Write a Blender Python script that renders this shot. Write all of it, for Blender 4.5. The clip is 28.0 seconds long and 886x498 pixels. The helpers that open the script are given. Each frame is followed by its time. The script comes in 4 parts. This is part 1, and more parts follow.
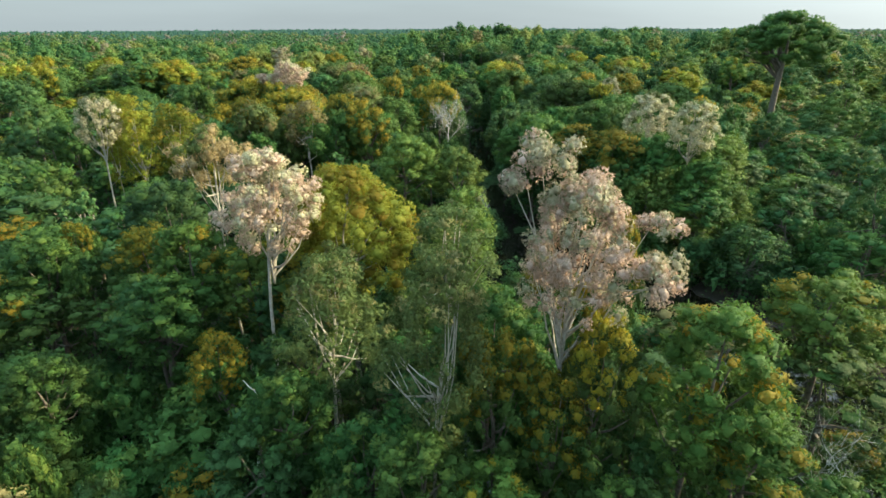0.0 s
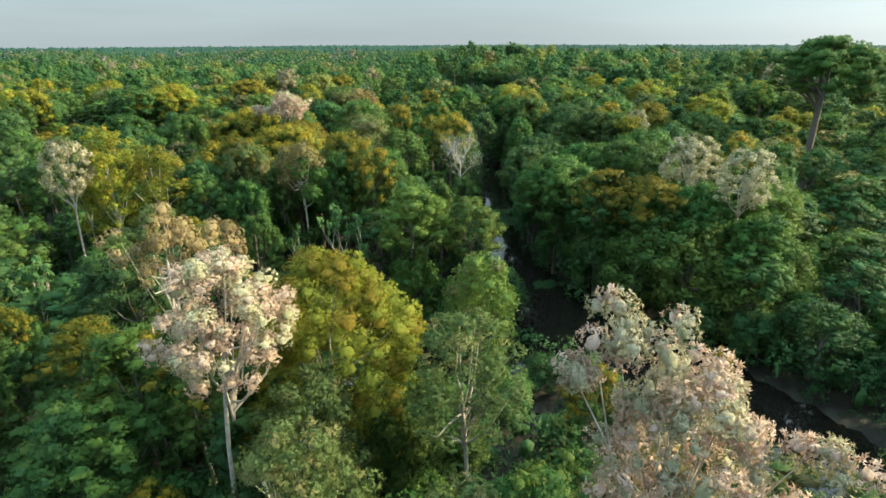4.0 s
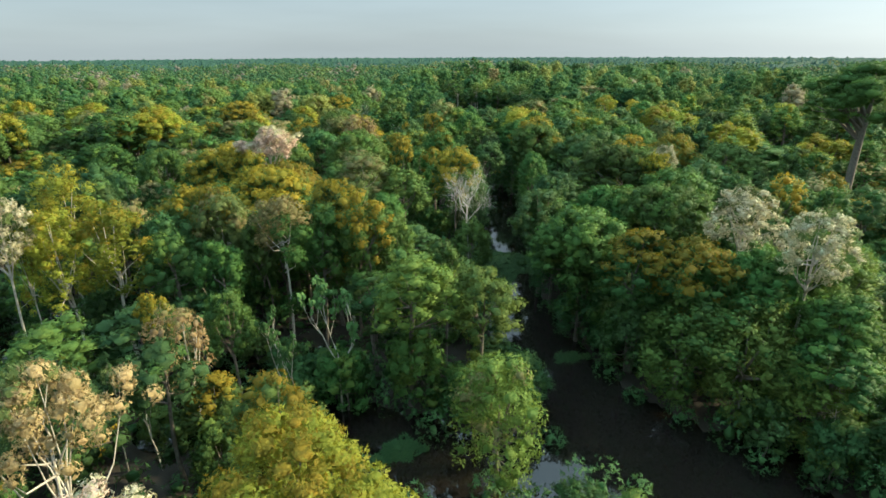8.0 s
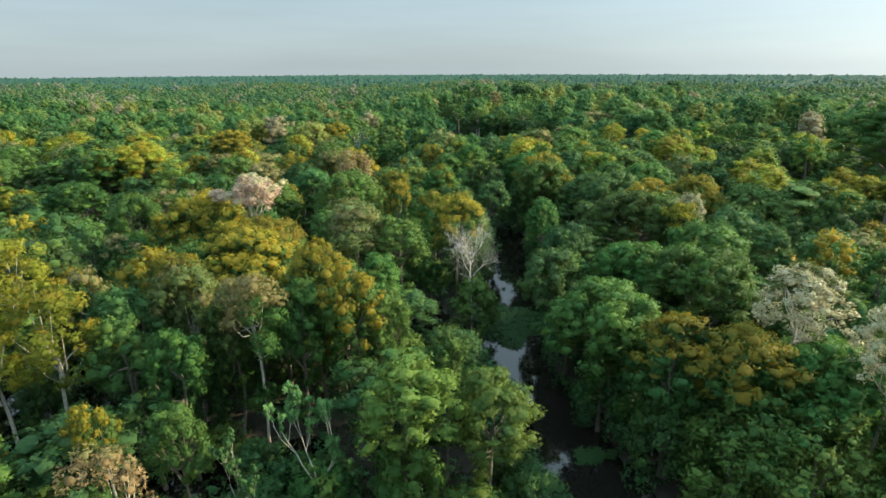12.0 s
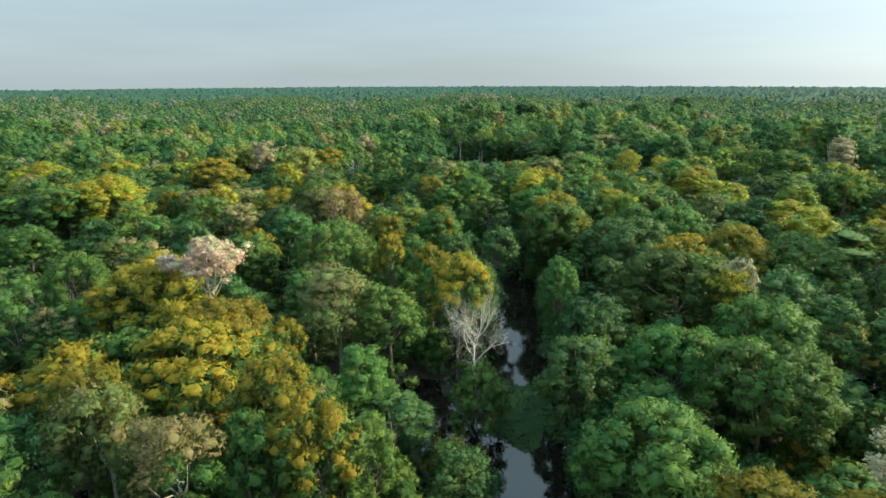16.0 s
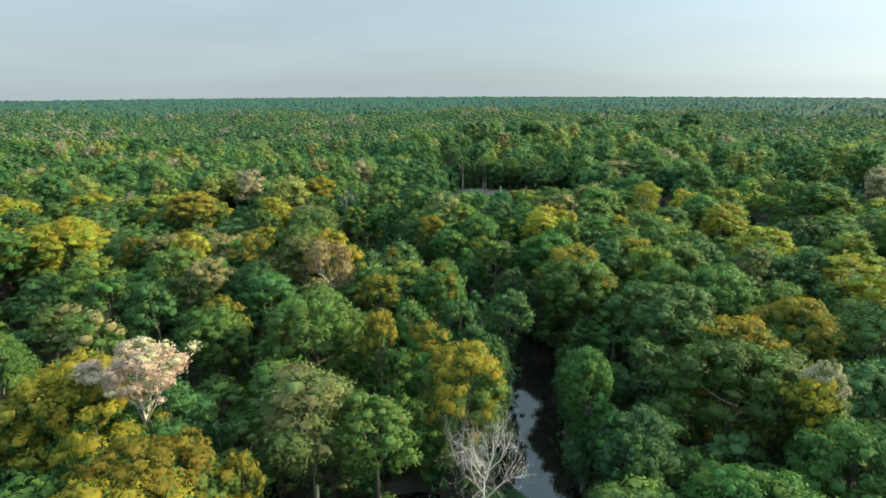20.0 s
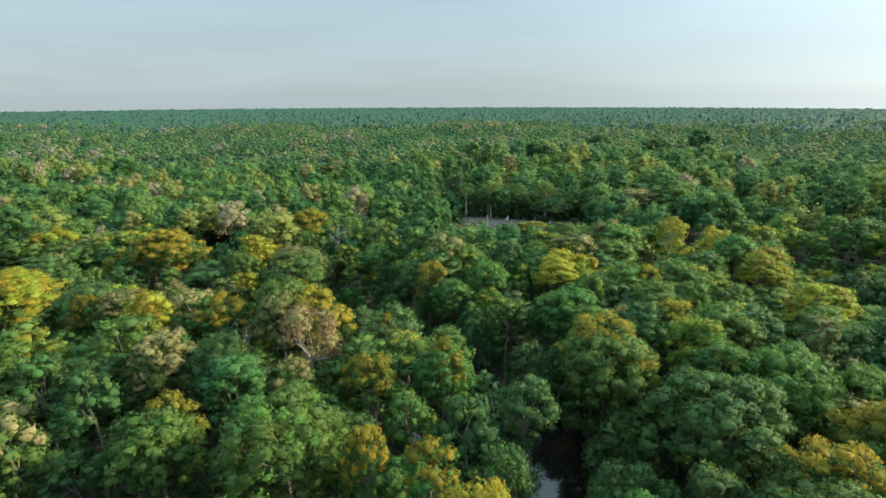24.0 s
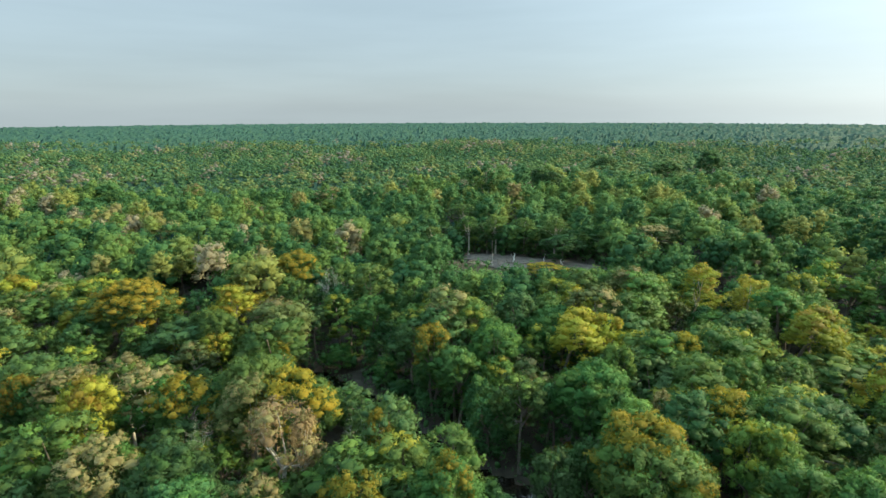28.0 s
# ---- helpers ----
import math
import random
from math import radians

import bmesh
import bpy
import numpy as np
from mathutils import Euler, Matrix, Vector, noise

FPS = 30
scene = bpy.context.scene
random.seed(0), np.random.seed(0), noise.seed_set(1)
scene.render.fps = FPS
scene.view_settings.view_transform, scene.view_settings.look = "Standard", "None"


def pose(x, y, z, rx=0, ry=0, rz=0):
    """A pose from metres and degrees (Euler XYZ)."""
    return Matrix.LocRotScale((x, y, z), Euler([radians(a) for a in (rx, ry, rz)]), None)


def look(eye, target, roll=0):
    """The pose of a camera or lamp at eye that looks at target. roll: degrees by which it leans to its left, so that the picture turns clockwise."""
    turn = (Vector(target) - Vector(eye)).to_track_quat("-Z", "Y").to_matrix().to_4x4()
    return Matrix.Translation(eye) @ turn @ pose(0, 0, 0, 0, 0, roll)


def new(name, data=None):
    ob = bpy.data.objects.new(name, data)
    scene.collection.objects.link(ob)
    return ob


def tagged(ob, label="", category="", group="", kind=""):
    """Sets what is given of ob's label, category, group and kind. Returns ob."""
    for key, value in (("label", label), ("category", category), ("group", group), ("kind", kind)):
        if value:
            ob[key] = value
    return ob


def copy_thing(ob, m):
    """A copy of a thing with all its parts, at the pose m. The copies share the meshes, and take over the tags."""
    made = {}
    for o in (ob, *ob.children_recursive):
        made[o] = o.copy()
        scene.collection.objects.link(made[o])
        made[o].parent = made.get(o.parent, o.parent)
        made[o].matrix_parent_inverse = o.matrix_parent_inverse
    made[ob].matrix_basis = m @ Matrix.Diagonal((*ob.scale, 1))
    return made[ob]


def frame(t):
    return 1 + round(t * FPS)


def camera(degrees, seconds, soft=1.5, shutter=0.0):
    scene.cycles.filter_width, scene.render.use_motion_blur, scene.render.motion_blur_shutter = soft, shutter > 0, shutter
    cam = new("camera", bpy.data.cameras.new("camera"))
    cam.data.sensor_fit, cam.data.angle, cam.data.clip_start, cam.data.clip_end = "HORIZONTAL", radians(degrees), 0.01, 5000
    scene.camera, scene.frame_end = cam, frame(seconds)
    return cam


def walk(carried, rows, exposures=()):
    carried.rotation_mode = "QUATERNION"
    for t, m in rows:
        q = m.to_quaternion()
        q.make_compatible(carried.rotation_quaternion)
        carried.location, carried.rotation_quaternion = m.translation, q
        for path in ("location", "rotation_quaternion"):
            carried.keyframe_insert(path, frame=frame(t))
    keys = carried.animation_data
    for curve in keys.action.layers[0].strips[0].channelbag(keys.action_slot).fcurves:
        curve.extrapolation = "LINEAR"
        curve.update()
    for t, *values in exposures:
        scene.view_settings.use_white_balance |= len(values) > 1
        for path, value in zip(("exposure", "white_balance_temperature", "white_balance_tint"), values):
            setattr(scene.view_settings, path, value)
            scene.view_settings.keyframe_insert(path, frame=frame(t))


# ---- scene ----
cam = camera(79.0, 28.0, soft=1.5)
# seconds, eye x, y, z, heading to the right of north, pitch, lean
PATH = [
    (0, -1.397, 3.696, 36.599, 0.473, -22.813, -0.219),
    (1, -1.340, 6.073, 37.070, 0.076, -22.348, -0.221),
    (2, -1.374, 9.216, 37.656, -0.221, -21.970, -0.223),
    (3, -1.480, 12.869, 38.319, -0.432, -21.659, -0.224),
    (4.5, -1.730, 18.748, 39.379, -0.620, -21.264, -0.225),
    (6, -2.029, 24.552, 40.463, -0.695, -20.878, -0.226),
    (7, -2.221, 28.218, 41.207, -0.706, -20.602, -0.226),
    (8, -2.385, 31.619, 41.979, -0.702, -20.293, -0.226),
    (9, -2.501, 34.731, 42.790, -0.698, -19.953, -0.225),
    (10, -2.553, 37.780, 43.662, -0.705, -19.547, -0.225),
    (11, -2.552, 41.049, 44.618, -0.724, -19.140, -0.224),
    (12, -2.511, 44.708, 45.639, -0.751, -18.756, -0.223),
    (13, -2.445, 48.810, 46.658, -0.786, -18.417, -0.222),
    (14.5, -2.331, 55.778, 48.105, -0.847, -18.022, -0.220),
    (16, -2.243, 63.262, 49.578, -0.911, -17.706, -0.218),
    (17, -2.223, 68.244, 50.663, -0.952, -17.499, -0.216),
    (18, -2.251, 73.061, 51.872, -0.989, -17.273, -0.215),
    (19, -2.337, 77.772, 53.157, -1.020, -17.033, -0.213),
    (20, -2.475, 82.482, 54.447, -1.045, -16.789, -0.211),
    (21, -2.653, 87.297, 55.673, -1.064, -16.551, -0.209),
    (22.5, -2.974, 94.807, 57.314, -1.081, -16.210, -0.206),
    (24, -3.325, 102.297, 58.858, -1.084, -15.832, -0.202),
    (25, -3.558, 107.036, 59.935, -1.078, -15.523, -0.200),
    (26, -3.778, 111.495, 61.099, -1.066, -15.153, -0.198),
    (27, -3.974, 116.003, 62.302, -1.049, -14.754, -0.196),
    (28, -4.135, 120.982, 63.475, -1.025, -14.369, -0.194),
]


def aim(x, y, z, heading, pitch, lean):
    h, p = radians(heading), radians(pitch)
    return look((x, y, z), (x + math.sin(h) * math.cos(p), y + math.cos(h) * math.cos(p), z + math.sin(p)), lean)


walk(cam, [(t, aim(*row)) for t, *row in PATH], exposures=[(0, 1.29, 5720, 4)])

# ---- light ----
SUN_AZ, SUN_EL = 79.0, 26.0      # degrees right of north, degrees up
world = bpy.data.worlds.new("sky")
scene.world = world
world.use_nodes = True
wn, wl = world.node_tree.nodes, world.node_tree.links
sky = wn.new("ShaderNodeTexSky")
sky.sky_type = "NISHITA"
sky.sun_disc = False
sky.sun_elevation, sky.sun_rotation = radians(SUN_EL), radians(SUN_AZ)
sky.altitude, sky.air_density, sky.dust_density, sky.ozone_density = 50, 1.0, 1.1, 1.5
haze = wn.new("ShaderNodeMix")          # thin even haze over the whole sky
haze.data_type = "RGBA"
haze.inputs[0].default_value = 0.88
up = wn.new("ShaderNodeTexCoord")        # the veil of high haze is brighter overhead than at the horizon
split = wn.new("ShaderNodeSeparateXYZ")
wl.new(up.outputs["Generated"], split.inputs[0])
rise = wn.new("ShaderNodeMath")
rise.operation = "MULTIPLY"
wl.new(split.outputs["Z"], rise.inputs[0])
wl.new(split.outputs["Z"], rise.inputs[1])
gain = wn.new("ShaderNodeMath")
gain.operation = "MULTIPLY_ADD"
wl.new(rise.outputs[0], gain.inputs[0])
gain.inputs[1].default_value, gain.inputs[2].default_value = 3.6, 0.86
veil = wn.new("ShaderNodeVectorMath")
veil.operation = "SCALE"
tone = wn.new("ShaderNodeMix")            # whitish near the horizon, bluer overhead
tone.data_type = "RGBA"
tone.inputs[6].default_value, tone.inputs[7].default_value = (2.86, 3.02, 2.90, 1), (2.0, 3.0, 3.38, 1)
wl.new(split.outputs["Z"], tone.inputs[0])
wisp = wn.new("ShaderNodeTexNoise")       # faint streaks of high cloud
wisp.inputs["Scale"].default_value, wisp.inputs["Detail"].default_value = 2.2, 5.0
stretch = wn.new("ShaderNodeMapping")
stretch.inputs["Scale"].default_value = (1.0, 1.0, 9.0)
wl.new(up.outputs["Generated"], stretch.inputs[0])
wl.new(stretch.outputs[0], wisp.inputs["Vector"])
streak = wn.new("ShaderNodeMapRange")
streak.inputs[1].default_value, streak.inputs[2].default_value = 0.35, 0.75
streak.inputs[3].default_value, streak.inputs[4].default_value = 0.95, 1.10
wl.new(wisp.outputs[0], streak.inputs[0])
both = wn.new("ShaderNodeMath")
both.operation = "MULTIPLY"
wl.new(gain.outputs[0], both.inputs[0])
wl.new(streak.outputs[0], both.inputs[1])
toward = wn.new("ShaderNodeVectorMath")     # the bright air round the sun
toward.operation = "DOT_PRODUCT"
wl.new(up.outputs["Generated"], toward.inputs[0])
toward.inputs[1].default_value = (math.sin(radians(SUN_AZ)) * math.cos(radians(SUN_EL)), math.cos(radians(SUN_AZ)) * math.cos(radians(SUN_EL)), math.sin(radians(SUN_EL)))
ahead = wn.new("ShaderNodeMath")
ahead.operation = "MAXIMUM"
wl.new(toward.outputs["Value"], ahead.inputs[0])
ahead.inputs[1].default_value = 0.0
aureole = wn.new("ShaderNodeMath")
aureole.operation = "POWER"
wl.new(ahead.outputs[0], aureole.inputs[0])
aureole.inputs[1].default_value = 3.0
sunward = wn.new("ShaderNodeMath")
sunward.operation = "MULTIPLY_ADD"
wl.new(aureole.outputs[0], sunward.inputs[0])
sunward.inputs[1].default_value = 1.6
wl.new(both.outputs[0], sunward.inputs[2])
white = wn.new("ShaderNodeMix")           # the glare is creamy white
white.data_type = "RGBA"
white.inputs[7].default_value = (3.0, 3.0, 2.75, 1)
wl.new(tone.outputs[2], white.inputs[6])
wl.new(aureole.outputs[0], white.inputs[0])
wl.new(white.outputs[2], veil.inputs[0])
wl.new(sunward.outputs[0], veil.inputs["Scale"])
wl.new(veil.outputs[0], haze.inputs[7])
wl.new(sky.outputs[0], haze.inputs[6])
wl.new(haze.outputs[2], wn["Background"].inputs[0])
wn["Background"].inputs[1].default_value = 0.086
sun = new("sun", bpy.data.lights.new("sun", "SUN"))
sun.data.energy, sun.data.angle, sun.data.color = 4.7, radians(1.5), (1.0, 0.80, 0.45)
to_sun = Vector((math.sin(radians(SUN_AZ)) * math.cos(radians(SUN_EL)), math.cos(radians(SUN_AZ)) * math.cos(radians(SUN_EL)), math.sin(radians(SUN_EL))))
sun.matrix_world = look(to_sun * 300, (0, 0, 0))

# ---- materials ----


def material(name):
    m = bpy.data.materials.new(name)
    m.use_nodes = True
    return m, m.node_tree.nodes, m.node_tree.links, m.node_tree.nodes["Principled BSDF"]


def ramp_node(n, colours, stops=None):
    r = n.new("ShaderNodeValToRGB")
    el = r.color_ramp.elements
    while len(el) < len(colours):
        el.new(0.5)
    for i, c in enumerate(colours):
        el[i].position = stops[i] if stops else i / max(1, len(colours) - 1)
        el[i].color = (*c, 1)
    return r


def noise_node(n, l, scale, detail=3.0, rough=0.55):
    t = n.new("ShaderNodeTexNoise")
    t.inputs["Scale"].default_value, t.inputs["Detail"].default_value, t.inputs["Roughness"].default_value = scale, detail, rough
    c = n.new("ShaderNodeNewGeometry")
    l.new(c.outputs["Position"], t.inputs["Vector"])
    return t


def maths(n, l, op, a, b):
    m = n.new("ShaderNodeMath")
    m.operation = op
    for i, v in enumerate((a, b)):
        if isinstance(v, (int, float)):
            m.inputs[i].default_value = v
        else:
            l.new(v, m.inputs[i])
    return m.outputs[0]


def leaf_material(name, colours, through_light=0.36, hue=0.05, value=0.5, rough=0.65, patch=0.35, rich=1.04):
    """Leaves: colour by leaf and by patch, shifted from tree to tree, with light coming through."""
    m, n, l, b = material(name)
    g = n.new("ShaderNodeNewGeometry")
    big = noise_node(n, l, 0.30, 2.0)
    mixed = maths(n, l, "ADD", maths(n, l, "MULTIPLY", g.outputs["Random Per Island"], 1 - patch), maths(n, l, "MULTIPLY", big.outputs[0], patch))
    r = ramp_node(n, colours)
    l.new(mixed, r.inputs[0])
    o = n.new("ShaderNodeObjectInfo")
    hsv = n.new("ShaderNodeHueSaturation")
    l.new(r.outputs[0], hsv.inputs["Color"])
    l.new(maths(n, l, "ADD", maths(n, l, "MULTIPLY", o.outputs["Random"], hue * 0.8), 0.5 - hue * 0.6), hsv.inputs["Hue"])
    other = maths(n, l, "FRACT", maths(n, l, "MULTIPLY", o.outputs["Random"], 7.31), 0.0)
    l.new(maths(n, l, "ADD", maths(n, l, "MULTIPLY", other, value), 1 - value / 2), hsv.inputs["Value"])
    hsv.inputs["Saturation"].default_value = rich
    l.new(hsv.outputs[0], b.inputs["Base Color"])
    b.inputs["Roughness"].default_value = rough
    b.inputs["Specular IOR Level"].default_value = 0.25
    fine = noise_node(n, l, 5.0, 4.0, 0.7)
    bump = n.new("ShaderNodeBump")
    bump.inputs["Strength"].default_value, bump.inputs["Distance"].default_value = 0.6, 0.25
    l.new(fine.outputs[0], bump.inputs["Height"])
    l.new(bump.outputs[0], b.inputs["Normal"])
    t = n.new("ShaderNodeBsdfTranslucent")
    l.new(hsv.outputs[0], t.inputs["Color"])
    mix = n.new("ShaderNodeMixShader")
    mix.inputs[0].default_value = through_light
    l.new(b.outputs[0], mix.inputs[1])
    l.new(t.outputs[0], mix.inputs[2])
    l.new(mix.outputs[0], n["Material Output"].inputs[0])
    return m


def bark_material(name, dark, light, scale=3.0):
    m, n, l, b = material(name)
    t = noise_node(n, l, scale, 5.0, 0.65)
    r = ramp_node(n, [dark, light], [0.3, 0.7])
    l.new(t.outputs[0], r.inputs[0])
    l.new(r.outputs[0], b.inputs["Base Color"])
    b.inputs["Roughness"].default_value = 0.85
    bump = n.new("ShaderNodeBump")
    bump.inputs["Strength"].default_value, bump.inputs["Distance"].default_value = 0.5, 0.05
    l.new(t.outputs[0], bump.inputs["Height"])
    l.new(bump.outputs[0], b.inputs["Normal"])
    return m


GREEN = leaf_material("green_leaves", [(0.038, 0.090, 0.023), (0.062, 0.131, 0.031), (0.095, 0.169, 0.040)], hue=0.06, value=0.6)
DEEP = leaf_material("deep_green_leaves", [(0.034, 0.086, 0.029), (0.056, 0.122, 0.039), (0.086, 0.158, 0.052)], hue=0.05, value=0.6)
LIME = leaf_material("light_green_leaves", [(0.061, 0.131, 0.027), (0.099, 0.176, 0.036), (0.144, 0.221, 0.048)], hue=0.05)
# Yellow of fresh leaves, deepened to stand for warm sun on crown tops.
GOLDEN_TOP = leaf_material("yellow_top_leaves", [(0.140, 0.165, 0.021), (0.245, 0.212, 0.026), (0.350, 0.260, 0.032)], through_light=0.45, hue=0.03, value=0.6)
OLIVE = leaf_material("olive_leaves", [(0.060, 0.095, 0.027), (0.098, 0.138, 0.042), (0.150, 0.185, 0.068)], hue=0.04)
GOLD = leaf_material("golden_green_leaves", [(0.145, 0.195, 0.026), (0.235, 0.265, 0.036), (0.330, 0.330, 0.050)], through_light=0.45, hue=0.03)
RUSSET = leaf_material("russet_leaves", [(0.158, 0.122, 0.044), (0.277, 0.209, 0.088), (0.396, 0.330, 0.169)], hue=0.03, rich=1.0)
TAN = leaf_material("tan_young_leaves", [(0.130, 0.140, 0.042), (0.205, 0.190, 0.068), (0.300, 0.258, 0.112)], hue=0.03, rich=1.0)
BLUSH = leaf_material("pinkish_tan_leaves", [(0.200, 0.165, 0.068), (0.330, 0.250, 0.115), (0.460, 0.345, 0.190)], hue=0.02, rich=1.0)
PETAL = leaf_material("pink_petals", [(0.29, 0.235, 0.14), (0.50, 0.37, 0.275), (0.66, 0.51, 0.41)], through_light=0.25, hue=0.02, value=0.25, rich=1.0)
CREAM = leaf_material("cream_petals", [(0.221, 0.248, 0.106), (0.423, 0.396, 0.238), (0.662, 0.580, 0.431)], through_light=0.25, hue=0.02, value=0.25, rich=1.0)
SILVER = leaf_material("silvery_broad_leaves", [(0.050, 0.118, 0.034), (0.082, 0.172, 0.050), (0.130, 0.225, 0.075)], hue=0.03, rich=1.0)
BARK = bark_material("brown_bark", (0.07, 0.055, 0.042), (0.19, 0.16, 0.125))
PALE = bark_material("pale_bark", (0.24, 0.21, 0.17), (0.52, 0.47, 0.40))
DEAD = bark_material("weathered_dead_wood", (0.38, 0.355, 0.32), (0.66, 0.62, 0.57))


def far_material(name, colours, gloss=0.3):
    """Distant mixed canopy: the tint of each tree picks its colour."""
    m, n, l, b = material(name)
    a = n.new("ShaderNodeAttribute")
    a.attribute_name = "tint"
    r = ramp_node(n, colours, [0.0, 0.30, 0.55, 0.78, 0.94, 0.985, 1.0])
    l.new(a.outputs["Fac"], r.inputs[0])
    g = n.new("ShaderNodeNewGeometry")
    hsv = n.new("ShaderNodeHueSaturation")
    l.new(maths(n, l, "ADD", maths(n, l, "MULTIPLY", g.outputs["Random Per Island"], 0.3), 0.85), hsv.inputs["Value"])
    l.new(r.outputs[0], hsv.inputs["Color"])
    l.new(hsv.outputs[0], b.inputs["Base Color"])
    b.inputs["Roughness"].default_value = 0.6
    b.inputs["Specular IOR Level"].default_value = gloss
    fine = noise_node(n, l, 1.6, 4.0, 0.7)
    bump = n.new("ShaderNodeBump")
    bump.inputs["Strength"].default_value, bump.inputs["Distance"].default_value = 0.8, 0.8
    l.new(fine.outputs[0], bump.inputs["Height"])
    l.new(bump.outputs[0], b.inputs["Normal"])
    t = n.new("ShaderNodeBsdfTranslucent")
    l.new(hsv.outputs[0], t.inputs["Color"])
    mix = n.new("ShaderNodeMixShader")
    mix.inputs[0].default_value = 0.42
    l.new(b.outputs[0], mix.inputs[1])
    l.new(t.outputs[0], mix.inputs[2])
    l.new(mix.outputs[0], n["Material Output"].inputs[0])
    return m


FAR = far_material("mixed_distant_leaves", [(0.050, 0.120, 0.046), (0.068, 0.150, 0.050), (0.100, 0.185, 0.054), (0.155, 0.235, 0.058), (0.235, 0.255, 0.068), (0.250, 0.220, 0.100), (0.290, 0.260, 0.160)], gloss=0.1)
# Duller, bluer greens: a first step of distance haze, put into the base colour.
HALF_HAZED = far_material("half_hazed_distant_leaves", [(0.050, 0.115, 0.060), (0.066, 0.140, 0.063), (0.092, 0.170, 0.068), (0.140, 0.205, 0.072), (0.200, 0.220, 0.082), (0.200, 0.190, 0.110), (0.230, 0.210, 0.170)], gloss=0.08)
# Air haze towards the horizon, painted in as grey-blue green.
HAZED = far_material("hazed_distant_leaves", [(0.036, 0.086, 0.071), (0.045, 0.101, 0.076), (0.061, 0.119, 0.080), (0.089, 0.135, 0.083), (0.134, 0.149, 0.096), (0.152, 0.135, 0.138), (0.196, 0.180, 0.234)], gloss=0.05)


def ground_material():
    m, n, l, b = material("forest_floor")
    t = noise_node(n, l, 0.35, 6.0, 0.65)
    r = ramp_node(n, [(0.014, 0.011, 0.008), (0.032, 0.025, 0.016), (0.065, 0.05, 0.034)], [0.3, 0.55, 0.8])
    l.new(t.outputs[0], r.inputs[0])
    l.new(r.outputs[0], b.inputs["Base Color"])
    b.inputs["Roughness"].default_value = 0.95
    fine = noise_node(n, l, 6.0, 5.0, 0.7)
    bump = n.new("ShaderNodeBump")
    bump.inputs["Distance"].default_value = 0.08
    l.new(fine.outputs[0], bump.inputs["Height"])
    l.new(bump.outputs[0], b.inputs["Normal"])
    return m


def soil_material():
    m, n, l, b = material("bare_clay_soil")
    t = noise_node(n, l, 0.5, 6.0, 0.7)
    r = ramp_node(n, [(0.05, 0.040, 0.032), (0.11, 0.088, 0.072), (0.19, 0.155, 0.13)], [0.3, 0.5, 0.75])
    l.new(t.outputs[0], r.inputs[0])
    l.new(r.outputs[0], b.inputs["Base Color"])
    b.inputs["Roughness"].default_value = 0.95
    return m


def water_material():
    m, n, l, b = material("black_river_water")
    t = noise_node(n, l, 0.25, 3.0)
    r = ramp_node(n, [(0.007, 0.006, 0.005), (0.013, 0.010, 0.008)])
    l.new(t.outputs[0], r.inputs[0])
    l.new(r.outputs[0], b.inputs["Base Color"])
    b.inputs["Roughness"].default_value = 0.03
    b.inputs["IOR"].default_value = 1.6
    w = noise_node(n, l, 0.9, 3.0)
    bump = n.new("ShaderNodeBump")
    bump.inputs["Strength"].default_value, bump.inputs["Distance"].default_value = 0.06, 0.08
    l.new(w.outputs[0], bump.inputs["Height"])
    l.new(bump.outputs[0], b.inputs["Normal"])
    return m


GROUND, SOIL, WATER = ground_material(), soil_material(), water_material()

# ---- mesh tools ----
rng = np.random.default_rng(7)


def ico(level):
    bm = bmesh.new()
    bmesh.ops.create_icosphere(bm, subdivisions=level, radius=1.0)
    v = np.array([p.co[:] for p in bm.verts])
    f = np.array([[q.index for q in p.verts] for p in bm.faces])
    bm.free()
    return v, f


ICO1, ICO2 = ico(1), ico(2)


def unit(a):
    return a / np.maximum(1e-9, np.linalg.norm(a, axis=-1, keepdims=True))


